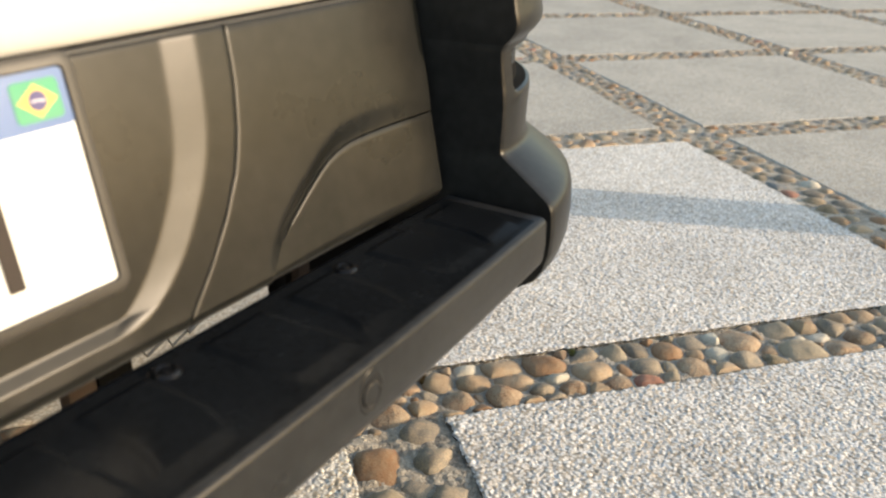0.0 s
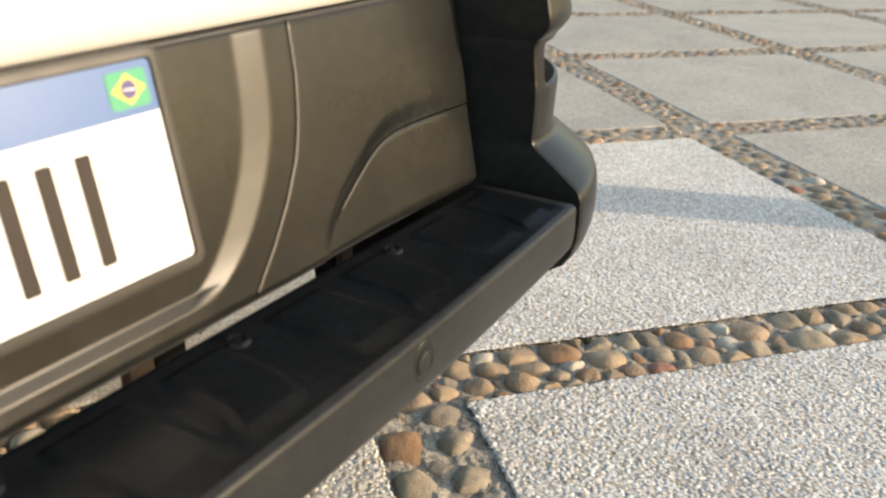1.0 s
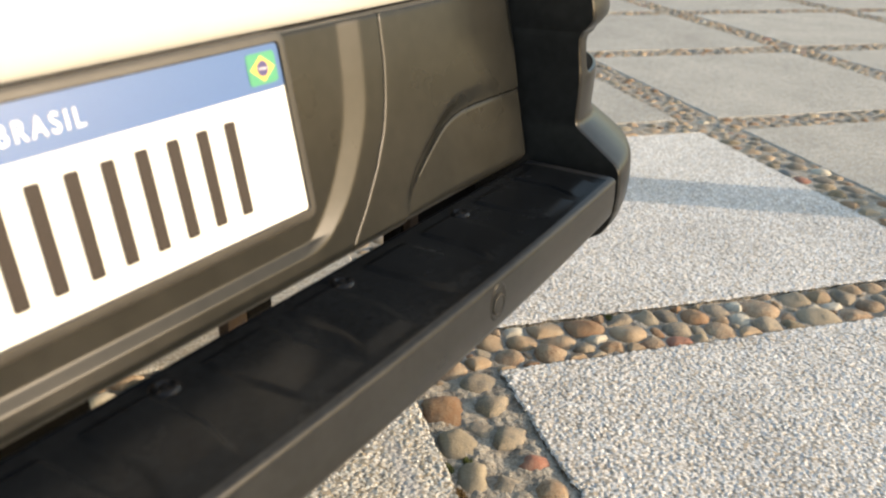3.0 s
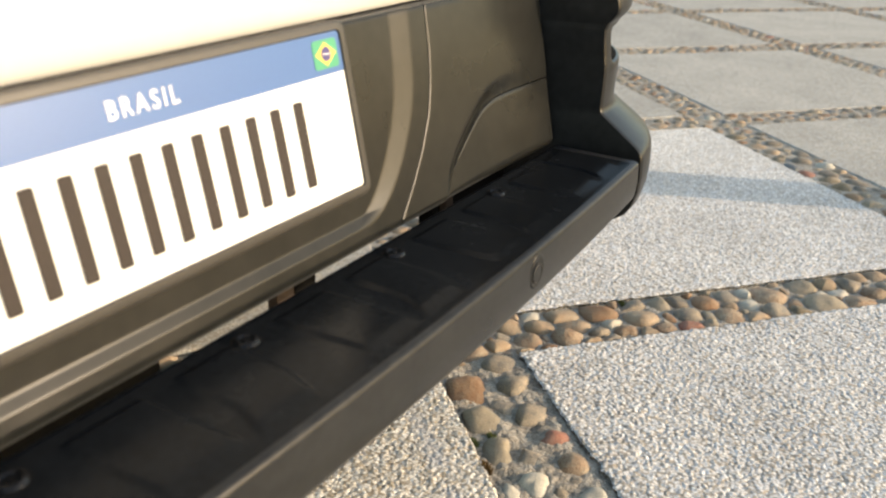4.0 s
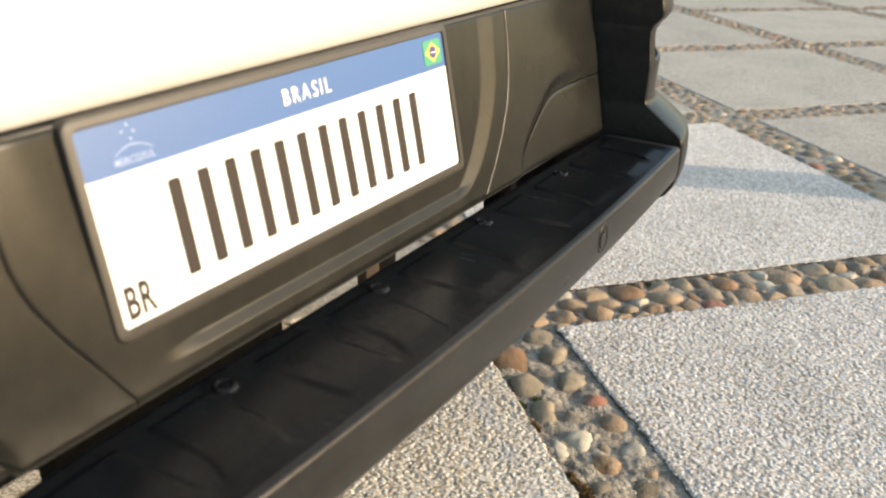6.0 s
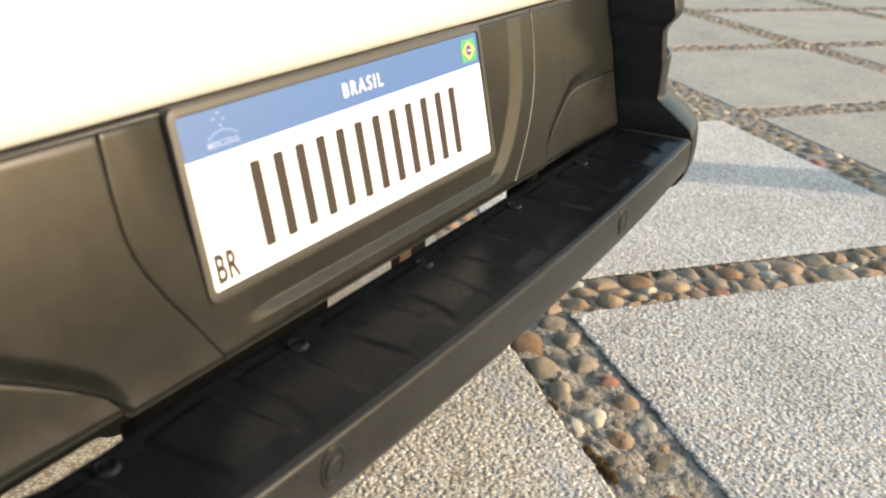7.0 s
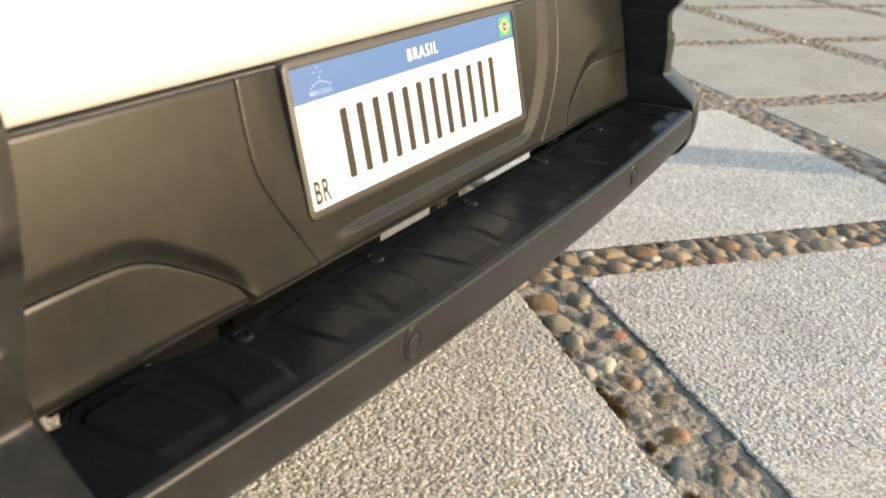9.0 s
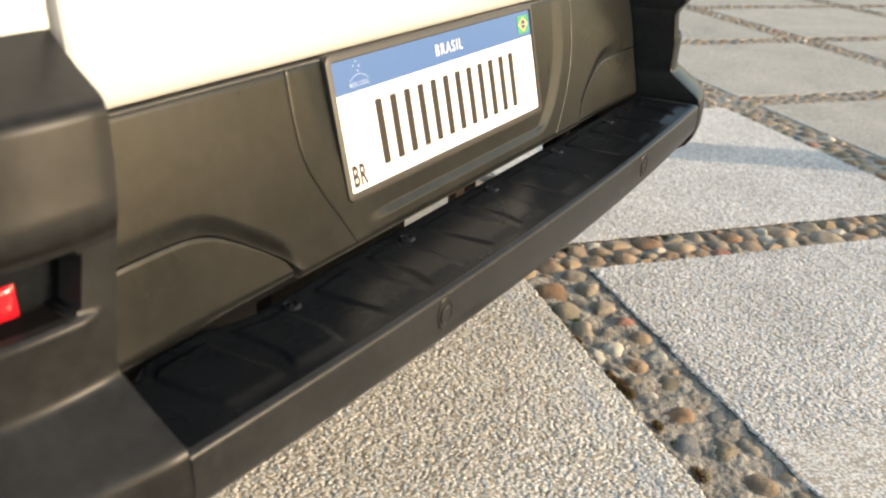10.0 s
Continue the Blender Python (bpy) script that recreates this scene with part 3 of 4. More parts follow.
dish_mesh = mesh_from("sensor_dish", *placed(DISH, pose(0, 0.0022, 0) @ Matrix.Diagonal((0.93, 1.18, 1, 1))), GRAIN)
for x in (-0.228, 0.278):
    for name, me, text in (("parking_sensor", sensor_mesh, "round black parking sensor"), ("sensor_rim", rim_mesh, "thin grey rim"), ("sensor_dish", dish_mesh, "")):
        s = part(name, me, bar, text)
        s.matrix_basis = pose(x, bar_front(x) - 0.0004, 0.4285, 90, 0, 0)

# underbody parts glimpsed through the gap below the panel
for name, lo, hi, mat, text in (
        ("cross_member", (-0.190, 0.124, 0.30), (0.0735, 0.15, 0.485), DARK, "dark dirty steel cross member"),
        ("bumper_stay", (-0.394, 0.085, 0.30), (-0.343, 0.13, 0.485), DARK, "dark steel bumper stay"),
        ("frame_end", (-0.525, 0.085, 0.30), (-0.456, 0.13, 0.485), DARK, "dark steel frame end"),
        ("tow_bracket", (0.2470, 0.150, 0.265), (0.275, 0.166, 0.46), RUST, "rusty brown steel bracket"),
        ("hitch_plate", (0.2765, 0.152, 0.24), (0.3125, 0.166, 0.46), DARK, "dark steel hitch plate"),
        ("bumper_strut", (0.384, 0.050, 0.36), (0.398, 0.062, 0.475), DARK, "dark steel bumper strut"),
        ("mounting_bracket", (0.412, 0.050, 0.36), (0.429, 0.060, 0.475), RUST, "rusty brown steel bracket"),
        ("frame_end", (0.431, 0.055, 0.30), (0.66, 0.10, 0.475), DARK, "dark steel frame end")):
    bm = bmesh.new()
    box_bm(bm, lo, hi, 0.004)
    box_bm(bm, (lo[0] + 0.01, hi[1] - 0.002, hi[2] - 0.06), (hi[0] - 0.01, 0.42, hi[2] - 0.01), 0.004)
    part(name, finish(bm, name, mat), truck, text)
# silencer hanging aslant further forward
rows = []
for x, low in ((-0.215, 0.222), (-0.165, 0.204), (-0.125, 0.185), (-0.090, 0.168), (-0.060, 0.149), (-0.030, 0.141), (0.060, 0.138)):
    rows.append([(x, y, z) for y, z in ((0.350, 0.40), (0.348, low + 0.016), (0.352, low + 0.005), (0.362, low), (0.420, low), (0.440, low + 0.015), (0.450, 0.40))])
v, fc = grid(rows, closed=True)
fc += [tuple(range(7)), tuple(range(len(v) - 7, len(v)))[::-1]]
part("silencer", mesh_from("silencer", v, fc, DARK), truck, "dark dirty silencer box")
# thin dark lines close to the paving, modelled in place of shadow streaks on it
for x0, y0 in ((0.655, 0.600), (0.700, 0.592), (0.745, 0.602)):
    cable = [(x0 + 0.13 * q, y0 + 0.05 * q, 0.010 + 0.30 * max(q - 0.85, 0) ** 1.2 + 0.30 * max(0.12 - q, 0)) for q in np.linspace(0, 1, 15)]
    rows = [[(x, y + 0.0028 * math.cos(a), z + 0.0028 * math.sin(a)) for a in np.linspace(0, 2 * math.pi, 9)[:-1]] for x, y, z in cable]
    part("cable", mesh_from("cable", *grid(rows, closed=True), SEAL), truck, "thin dark line standing for a cable's shadow on the paving")

# ---- number plate ----
def on_plate(x, z, out=0.0):
    """A point of the number plate, which sits in the recess."""
    return skin(x, z, out - 0.0012)


def ring(w, h, r, lift, drop=0.0):
    return [on_plate(u, v - drop, lift) for u, v in rounded(-0.0005, 0.5690, w, h, r, 6)]


outline = [ring(0.414, 0.1385, 0.009, -0.011), ring(0.414, 0.1385, 0.009, 0.0015), ring(0.4125, 0.1370, 0.0085, 0.0028), ring(0.409, 0.1335, 0.0075, 0.0034), ring(0.400, 0.1245, 0.004, 0.0034), ring(0.3985, 0.1230, 0.0035, 0.0022), ring(0.397, 0.1215, 0.003, 0.0008)]
v, fc = grid(outline, closed=True)
plate = part("plate_frame", mesh_from("plate_frame", v, fc, HOLDER), truck, "grey plastic plate frame")
face = part("number_plate", finish(flat_shape(rounded(-0.0005, 0.5690, 0.3985, 0.1230, 0.0035, 6), on_plate, 0.0008, 0.0006), "number_plate", WHITE), truck, "white number plate with a blue band and dark characters")
# blue band
band = [(u, v) for u, v in rounded(-0.0005, 0.6148, 0.3985, 0.0310, 0.0034, 5)]
part("blue_band", finish(flat_shape([(u, max(v, 0.5995)) for u, v in band], on_plate, 0.0015, 0.0002), "blue_band", BLUE, False), face, "blue printed band")
# flag
flag = part("flag", finish(flat_shape(rounded(0.1795, 0.6150, 0.0285, 0.0215, 0.003, 4), on_plate, 0.0019, 0.0002), "flag", GREEN, False), face, "small green and yellow flag")
part("flag_rhombus", finish(flat_shape([(0.1795, 0.6240), (0.1672, 0.6150), (0.1795, 0.6060), (0.1918, 0.6150)], on_plate, 0.0022, 0.0002), "flag_rhombus", YELLOW, False), flag)
part("flag_disc", finish(flat_shape([(0.1795 + 0.0054 * math.cos(a), 0.6150 + 0.0054 * math.sin(a)) for a in np.linspace(0, 2 * math.pi, 25)[:-1]], on_plate, 0.0025, 0.0002), "flag_disc", NAVY, False), flag)
part("flag_ribbon", finish(flat_shape([(0.1754, 0.6156), (0.1754, 0.6149), (0.1836, 0.6142), (0.1836, 0.6149)], on_plate, 0.0028, 0.0002), "flag_ribbon", FILMWHITE, False), flag)


def lettering(text, size, x, z, lift, mat, squeeze=1.0, weight=0.02, space=1.3):
    cu = bpy.data.curves.new("lettering", "FONT")
    cu.body, cu.size, cu.align_x, cu.align_y, cu.extrude, cu.offset = text, size, "CENTER", "CENTER", 0.0002, size * weight
    cu.space_character = space
    tmp = bpy.data.objects.new("lettering", cu)
    scene.collection.objects.link(tmp)
    bpy.context.view_layer.update()
    me = bpy.data.meshes.new_from_object(tmp.evaluated_get(bpy.context.evaluated_depsgraph_get()))
    bpy.data.objects.remove(tmp)
    for p in me.vertices:
        u, w, d = p.co
        p.co = on_plate(x + u * squeeze, z + w, lift + d)
    me.materials.clear()
    me.materials.append(mat)
    return me


part("country_name", lettering("BRASIL", 0.0166, 0.0035, 0.6138, 0.0020, FILMWHITE, 0.88, 0.004, 1.32), face, "white country name lettering")
part("country_code", lettering("BR", 0.0290, -0.1842, 0.5216, 0.0016, INK, 0.62, 0.024, 1.10), face, "dark country code letters")
# emblem: a shallow arc, four dots and the name below
arc = [(-0.161 + 0.0145 * q, 0.6150 - 0.0050 * q * q) for q in np.linspace(1, -1, 15)]
arc2 = [(u, w - 0.0005) for u, w in reversed(arc)]
emblem = part("emblem", finish(flat_shape(arc + arc2, on_plate, 0.0019, 0.0001), "emblem", PALE, False), face, "small pale emblem")
for u, w in ((-0.1620, 0.6268), (-0.1665, 0.6232), (-0.1580, 0.6222), (-0.1610, 0.6180)):
    part("emblem_dot", finish(flat_shape([(u + 0.0008 * math.cos(a), w + 0.0008 * math.sin(a)) for a in np.linspace(0, 2 * math.pi, 9)[:-1]], on_plate, 0.0019, 0.0001), "emblem_dot", PALE, False), emblem)
part("bloc_name", lettering("MERCOSUL", 0.0060, -0.1615, 0.6058, 0.0019, PALE, 0.92, 0.004, 1.15), emblem, "small pale lettering")
# characters: plain bars
for k in range(6):
    u = -0.1245 + 0.0500 * k
    for du in (-0.0125, 0.0125):
        part("character_bar", finish(flat_shape(rounded(u + du, 0.5545, 0.0098, 0.0640, 0.0015, 2), on_plate, 0.0016, 0.0007), "character_bar", INK, False), face)

# ---- wheels ----
TYRE_P = [(0.20, -0.10), (0.29, -0.098), (0.305, -0.085), (0.31, -0.06), (0.31, 0.06), (0.305, 0.085), (0.29, 0.098), (0.20, 0.10), (0.20, -0.10)]
RIM_P = [(0.0, 0.05), (0.05, 0.05), (0.06, 0.03), (0.16, 0.02), (0.19, 0.06), (0.202, 0.09), (0.202, -0.09), (0.0, -0.09)]
for x in (-0.68, 0.735):
    w = part("wheel", mesh_from("wheel", *placed(lathe(TYRE_P, 40), Matrix.Identity(4)), TYRE), truck, "black road wheel")
    w.matrix_basis = pose(x, 1.02, 0.310 - 0.0207 * x, 0, 90 if x > 0 else -90, 0)
    part("rim", mesh_from("rim", *placed(lathe(RIM_P, 32), Matrix.Identity(4)), STEEL), w)
bm = bmesh.new()
box_bm(bm, (-0.60, 0.98, 0.29), (0.65, 1.06, 0.34), 0.01)
part("axle", finish(bm, "axle", DARK), truck)

# ---- a bollard behind the truck throws the narrow shadow ----
reach = 2.2
post_at = Vector((1.911 + 0.417 * reach, 0.1575 - 0.909 * reach, 0))
post = part("bollard", mesh_from("bollard", *lathe([(0.0, 0.86), (0.05, 0.855), (0.085, 0.83), (0.10, 0.79), (0.10, 0.06), (0.125, 0.05), (0.125, -0.02)], 28), MORTAR), None)
tagged(post, "round grey cement bollard standing on the paving", "bollard")
post.location = post_at

# ---- paving: raised slabs, pebble joints ----
NN, NM = Vector((0.647, 0.763)), Vector((0.741, -0.672))
N_JOINT = [-4.10, -2.90, -1.69, -0.49, 0.724, 1.957, 3.162, 4.354, 5.56, 6.76, 7.96, 9.16, 10.36]
M_JOINT = [-6.0, -4.72, -3.44, -2.14, -0.85, 0.4355, 1.7285, 2.968, 4.22, 5.47, 6.72, 7.97, 9.22]
HALF_N, HALF_M = 0.069, 0.0765
DET = NN.x * NM.y - NN.y * NM.x


def paving(n, m):
    """The place where the two families of joint lines have the offsets n and m."""
    return ((n * NM.y - m * NN.y) / DET, (NN.x * m - NM.x * n) / DET)


def ground_sheet():
    ring_r = [0.0, 4, 12, 40, 150, 600, 2500]
    rows = [[(r * math.cos(a), r * math.sin(a), -0.0085) for a in np.linspace(0, 2 * math.pi, 33)[:-1]] for r in ring_r]
    return mesh_from("ground", *grid(rows, closed=True), MORTAR)


ground = tagged(new("ground", ground_sheet()), "gritty grey mortar bed under the paving", "ground", kind="structure")
pavement = tagged(new("pavement"), "pale washed-concrete slabs with river-pebble joints", "pavement", kind="structure")


def slab(n0, n1, m0, m1, rng):
    """A slab with worn, slightly wavy edges."""
    k = 60
    lift = rng.uniform(-0.0012, 0.0012)
    loop = []
    for (a, b) in (((n0, m0), (n1, m0)), ((n1, m0), (n1, m1)), ((n1, m1), (n0, m1)), ((n0, m1), (n0, m0))):
        for i in range(k):
            f = i / k
            j = 0.0026 if 0 < i else 0.006
            n, m = a[0] + (b[0] - a[0]) * f, a[1] + (b[1] - a[1]) * f
            cx, cm = (n0 + n1) / 2, (m0 + m1) / 2
            n -= (n - cx) / abs(n1 - n0) * 2 * abs(rng.gauss(0, j))
            m -= (m - cm) / abs(m1 - m0) * 2 * abs(rng.gauss(0, j))
            loop.append((n, m))
    rows = []
    for inset, z in ((0.0, -0.03), (0.0, -0.0045), (0.0016, -0.0012), (0.005, 0.0)):
        row = []
        for n, m in loop:
            n2 = n + (inset if n < (n0 + n1) / 2 else -inset) * (1 if abs(n - (n0 + n1) / 2) > abs(n1 - n0) / 2 - 0.03 else 0)
            m2 = m + (inset if m < (m0 + m1) / 2 else -inset) * (1 if abs(m - (m0 + m1) / 2) > abs(m1 - m0) / 2 - 0.03 else 0)
            row.append((*paving(n2, m2), z + lift))
        rows.append(row)
    v, fc = grid(rows, closed=True)
    c = len(rows[0])
    fc.append(tuple(range(len(v) - c, len(v))))
    bm = bmesh.new()
    vs = [bm.verts.new(p) for p in v]
    for q in fc:
        bm.faces.new([vs[i] for i in q])
    return finish(bm, "slab", SELF_SHADED, False)


def grain_height(x, y):
    """Height of a bed of chips of two sizes, unevenly strewn, at the places x, y."""
    swell = 0.5 + 0.25 * (np.sin(x * 61 + 1.3 * np.sin(y * 43)) + np.sin(y * 57 + 1.7 * np.sin(x * 39)))
    return np.maximum(chip_height(x, y, 0.0048) * (0.55 + 0.25 * swell), chip_height(x + 3.1, y + 1.7, 0.0085) * (0.75 + 0.25 * swell))


def chip_height(x, y, cell):
    """Height of a bed of rounded chips about one cell apart."""
    def hashed(i, j, k):
        q = np.sin(i * 127.1 + j * 311.7 + k * 74.7) * 43758.5453
        return q - np.floor(q)
    ci, cj = np.floor(x / cell), np.floor(y / cell)
    top = np.zeros_like(x)
    for di in (-1, 0, 1):
        for dj in (-1, 0, 1):
            i, j = ci + di, cj + dj
            px, py = (i + hashed(i, j, 1)) * cell, (j + hashed(i, j, 2)) * cell
            turn = hashed(i, j, 3) * 6.283
            r = cell * (0.40 + 0.45 * hashed(i, j, 4) ** 2)
            u = (x - px) * np.cos(turn) + (y - py) * np.sin(turn)
            w = (y - py) * np.cos(turn) - (x - px) * np.sin(turn)
            d2 = (u / r) ** 2 + (w / (r * (0.55 + 0.45 * hashed(i, j, 5)))) ** 2
            top = np.maximum(top, (0.45 + 0.55 * hashed(i, j, 6)) * np.maximum(0, 1 - d2) ** 0.35)
    return top


def axis(lo, hi, fine_lo, fine_hi, step, coarse=0.02):
    """Cuts from lo to hi, close together between fine_lo and fine_hi."""
    out = []
    for a, b, s in ((lo, max(lo, fine_lo), coarse), (max(lo, fine_lo), min(hi, fine_hi), step), (min(hi, fine_hi), hi, coarse)):
        if b - a > 1e-6:
            out += list(np.linspace(a, b, max(2, int((b - a) / s) + 1))[:-1])
    return np.array(out + [hi])


def grained_slab(n0, n1, m0, m1, fine, step, relief, mat, seed):
    """A slab whose chips stand out of its top and whose edges are broken."""
    ns, ms = axis(n0, n1, fine[0], fine[1], step), axis(m0, m1, fine[2], fine[3], step)
    n, m = np.meshgrid(ns, ms, indexing="ij")
    x, y = (n * NM.y - m * NN.y) / DET, (NN.x * m - NM.x * n) / DET

    def ragged(values, far):
        return np.array([0.0025 * noise.noise((q * 7, far, seed)) + 0.0085 * abs(noise.noise((q * 28, far, seed))) + 0.0030 * noise.noise((q * 150, far, seed)) for q in values])
    e = 0.03
    n2 = n + ragged(ms, 1)[None, :] * np.clip(1 - (n - n0) / e, 0, 1) - ragged(ms, 2)[None, :] * np.clip(1 - (n1 - n) / e, 0, 1)
    m2 = m + ragged(ns, 3)[:, None] * np.clip(1 - (m - m0) / e, 0, 1) - ragged(ns, 4)[:, None] * np.clip(1 - (m1 - m) / e, 0, 1)
    x, y = (n2 * NM.y - m2 * NN.y) / DET, (NN.x * m2 - NM.x * n2) / DET
    rim = np.minimum(np.minimum(n - n0, n1 - n), np.minimum(m - m0, m1 - m))
    inside = np.ones_like(n)
    for value, lo, hi, a, b in ((n, fine[0], fine[1], n0, n1), (m, fine[2], fine[3], m0, m1)):
        if lo > a:
            inside = np.minimum(inside, np.clip((value - lo) / 0.06, 0, 1))
        if hi < b:
            inside = np.minimum(inside, np.clip((hi - value) / 0.06, 0, 1))
    z = relief * 1.4 * (grain_height(x, y) - 0.7) * inside - 0.0022 * np.clip(1 - rim / 0.004, 0, 1) ** 2
    a, b = len(ns), len(ms)
    top = np.stack([x.ravel(), y.ravel(), z.ravel()], 1)
    idx = np.arange(a * b).reshape(a, b)
    loop = np.concatenate([idx[:, 0], idx[-1, 1:], idx[-2::-1, -1], idx[0, -2:0:-1]])
    low = top[loop].copy()
    low[:, 2] = -0.03
    verts = np.concatenate([top, low])
    quads = np.stack([idx[:-1, :-1], idx[:-1, 1:], idx[1:, 1:], idx[1:, :-1]], -1).reshape(-1, 4)
    k = len(loop)
    lo_idx = a * b + np.arange(k)
    side = np.stack([loop, np.roll(loop, -1), np.roll(lo_idx, -1), lo_idx], -1)
    faces = np.concatenate([quads, side[:, ::-1]])
    me = bpy.data.meshes.new("slab")
    me.vertices.add(len(verts))
    me.vertices.foreach_set("co", verts.astype(np.float32).ravel())
    me.loops.add(faces.size)
    me.loops.foreach_set("vertex_index", faces.astype(np.int32).ravel())
    me.polygons.add(len(faces))
    me.polygons.foreach_set("loop_start", np.arange(0, faces.size, 4, dtype=np.int32))
    me.update(calc_edges=True)
    me.validate()
    if me.polygons[0].normal.z < 0:
        me.flip_normals()
    me.materials.append(mat)
    me.polygons.foreach_set("use_smooth", [True] * len(me.polygons))
    return me


# slabs that the camera passes close to: the stretch with fine chips, and the spacing
NEAR = {(3, 4): ((-0.20, 0.70, -0.32, 0.40), 0.0017, 0.0017, DUSTY), (3, 5): ((-0.05, 0.70, 0.45, 1.62), 0.0018, 0.0017, CONCRETE), (4, 5): ((0.75, 1.52, 0.45, 1.70), 0.0021, 0.0015, CONCRETE)}
rng = random.Random(7)
for i in range(len(N_JOINT) - 1):
    for j in range(len(M_JOINT) - 1):
        box = (N_JOINT[i] + HALF_N, N_JOINT[i + 1] - HALF_N, M_JOINT[j] + HALF_M, M_JOINT[j + 1] - HALF_M)
        if (i, j) in NEAR:
            part("slab", grained_slab(*box, *NEAR[i, j], i * 7 + j), pavement)
        else:
            part("slab", slab(*box, rng), pavement)


def mortar_bed(n0, n1, m0, m1, level, step=0.0028):
    """Uneven mortar filling of a joint."""
    ns, ms = np.arange(n0, n1, step), np.arange(m0, m1, step)
    rows = [[(*paving(n, m), level + 0.0052 * noise.noise((n * 26, m * 26, 2)) + 0.0026 * noise.noise((n * 90, m * 90, 5)) + 0.0010 * noise.noise((n * 210, m * 210, 8))) for m in ms] for n in ns]
    v, fc = grid(rows)
    return mesh_from("mortar_bed", v, fc if DET > 0 else [f[::-1] for f in fc], MORTAR)


def flat_bed(n0, n1, m0, m1, z):
    """Mortar filling of a joint further off."""
    ends = [(*paving(n, m), z) for n, m in ((n0, m0), (n1, m0), (n1, m1), (n0, m1))]
    me = mesh_from("mortar_bed", ends, [(0, 1, 2, 3)], MORTAR, False)
    if me.polygons[0].normal.z < 0:
        me.flip_normals()
    return me


for i, n in enumerate(N_JOINT):
    part("mortar_bed", flat_bed(n - 0.072, n + 0.072, 1.952 if i == 4 else -5.9, 9.1, -0.0030), pavement)
for i, m in enumerate(M_JOINT):
    part("mortar_bed", flat_bed(0.805 if i == 5 else -4.0, 10.2, m - 0.079, m + 0.079, -0.0034), pavement)


part("mortar_bed", mortar_bed(0.645, 0.803, -0.1, 1.95, -0.0090), pavement, "uneven grey mortar in the joint")
part("mortar_bed", mortar_bed(-0.25, 0.645, 0.349, 0.522, -0.0058), pavement, "uneven grey mortar in the joint")

# pebbles that can be told apart: x, y, turn, half length, half width
CREAM = [(0.967, 0.201, 14, 0.025, 0.018), (1.034, 0.064, 9, 0.024, 0.016), (1.314, -0.112, 178, 0.028, 0.017), (1.263, -0.131, 143, 0.028, 0.017), (1.395, -0.235, 143, 0.022, 0.013), (1.431, -0.265, 146, 0.022, 0.013), (0.495, -0.013, 23, 0.032, 0.017), (0.532, -0.028, 3, 0.028, 0.022), (0.552, -0.105, 166, 0.024, 0.019), (0.419, -0.136, 10, 0.032, 0.02)]
TAN = [(1.008, 0.152, 167, 0.038, 0.031), (0.906, 0.213, 18, 0.033, 0.023), (0.941, 0.168, 173, 0.03, 0.025), (0.982, 0.116, 131, 0.043, 0.023), (1.09, 0.024, 138, 0.049, 0.031), (1.46, -0.237, 179, 0.042, 0.021), (1.567, -0.317, 166, 0.039, 0.022), (0.835, 0.197, 175, 0.023, 0.019), (0.446, -0.222, 171, 0.025, 0.018), (0.331, -0.386, 177, 0.038, 0.022)]
ORANGE = [(1.057, 0.098, 153, 0.042, 0.032), (1.226, -0.055, 171, 0.037, 0.025), (0.675, 0.17, 15, 0.051, 0.042), (0.394, -0.197, 163, 0.039, 0.03)]
BROWN = [(0.884, 0.158, 157, 0.03, 0.025), (0.936, 0.109, 141, 0.036, 0.026), (1.078, -0.02, 136, 0.032, 0.018), (1.198, -0.112, 146, 0.04, 0.025), (1.332, -0.149, 170, 0.053, 0.033), (1.481, -0.324, 163, 0.044, 0.026), (0.604, -0.053, 15, 0.035, 0.022), (0.452, -0.06, 19, 0.026, 0.016), (0.509, -0.144, 5, 0.027, 0.019), (0.335, -0.184, 140, 0.024, 0.017), (0.244, -0.327, 1, 0.03, 0.018)]
GREY = [(0.985, 0.069, 143, 0.021, 0.015), (1.116, 0.056, 168, 0.029, 0.022), (1.195, -0.008, 6, 0.034, 0.02), (1.149, -0.048, 147, 0.034, 0.023), (1.268, -0.08, 2, 0.036, 0.021), (1.27, -0.179, 138, 0.04, 0.022), (1.483, -0.279, 179, 0.048, 0.022), (0.784, 0.165, 21, 0.041, 0.027), (0.738, 0.114, 9, 0.032, 0.026), (0.668, 0.096, 7, 0.024, 0.02), (0.68, 0.052, 2, 0.03, 0.024), (0.575, 0.002, 11, 0.026, 0.02), (0.539, -0.064, 4, 0.018, 0.014), (0.398, -0.153, 155, 0.021, 0.016), (0.383, -0.316, 177, 0.042, 0.026)]
RUSTY = [(1.025, 0.028, 131, 0.036, 0.017), (0.498, -0.082, 2, 0.031, 0.024)]
SAND = [(1.164, 0.017, 171, 0.027, 0.019), (1.41, -0.194, 156, 0.048, 0.03), (1.361, -0.252, 128, 0.075, 0.026), (0.622, 0.105, 12, 0.038, 0.031), (0.564, 0.049, 26, 0.05, 0.023), (0.455, -0.101, 7, 0.029, 0.02)]
REDDISH = [(0.643, -0.007, 6, 0.027, 0.021)]
OLIVE = [(0.48, -0.156, 13, 0.051, 0.026), (0.347, -0.285, 5, 0.041, 0.024), (0.263, -0.289, 1, 0.036, 0.023)]
SLATE = [(0.427, -0.256, 170, 0.035, 0.025), (0.332, -0.236, 9, 0.045, 0.025)]
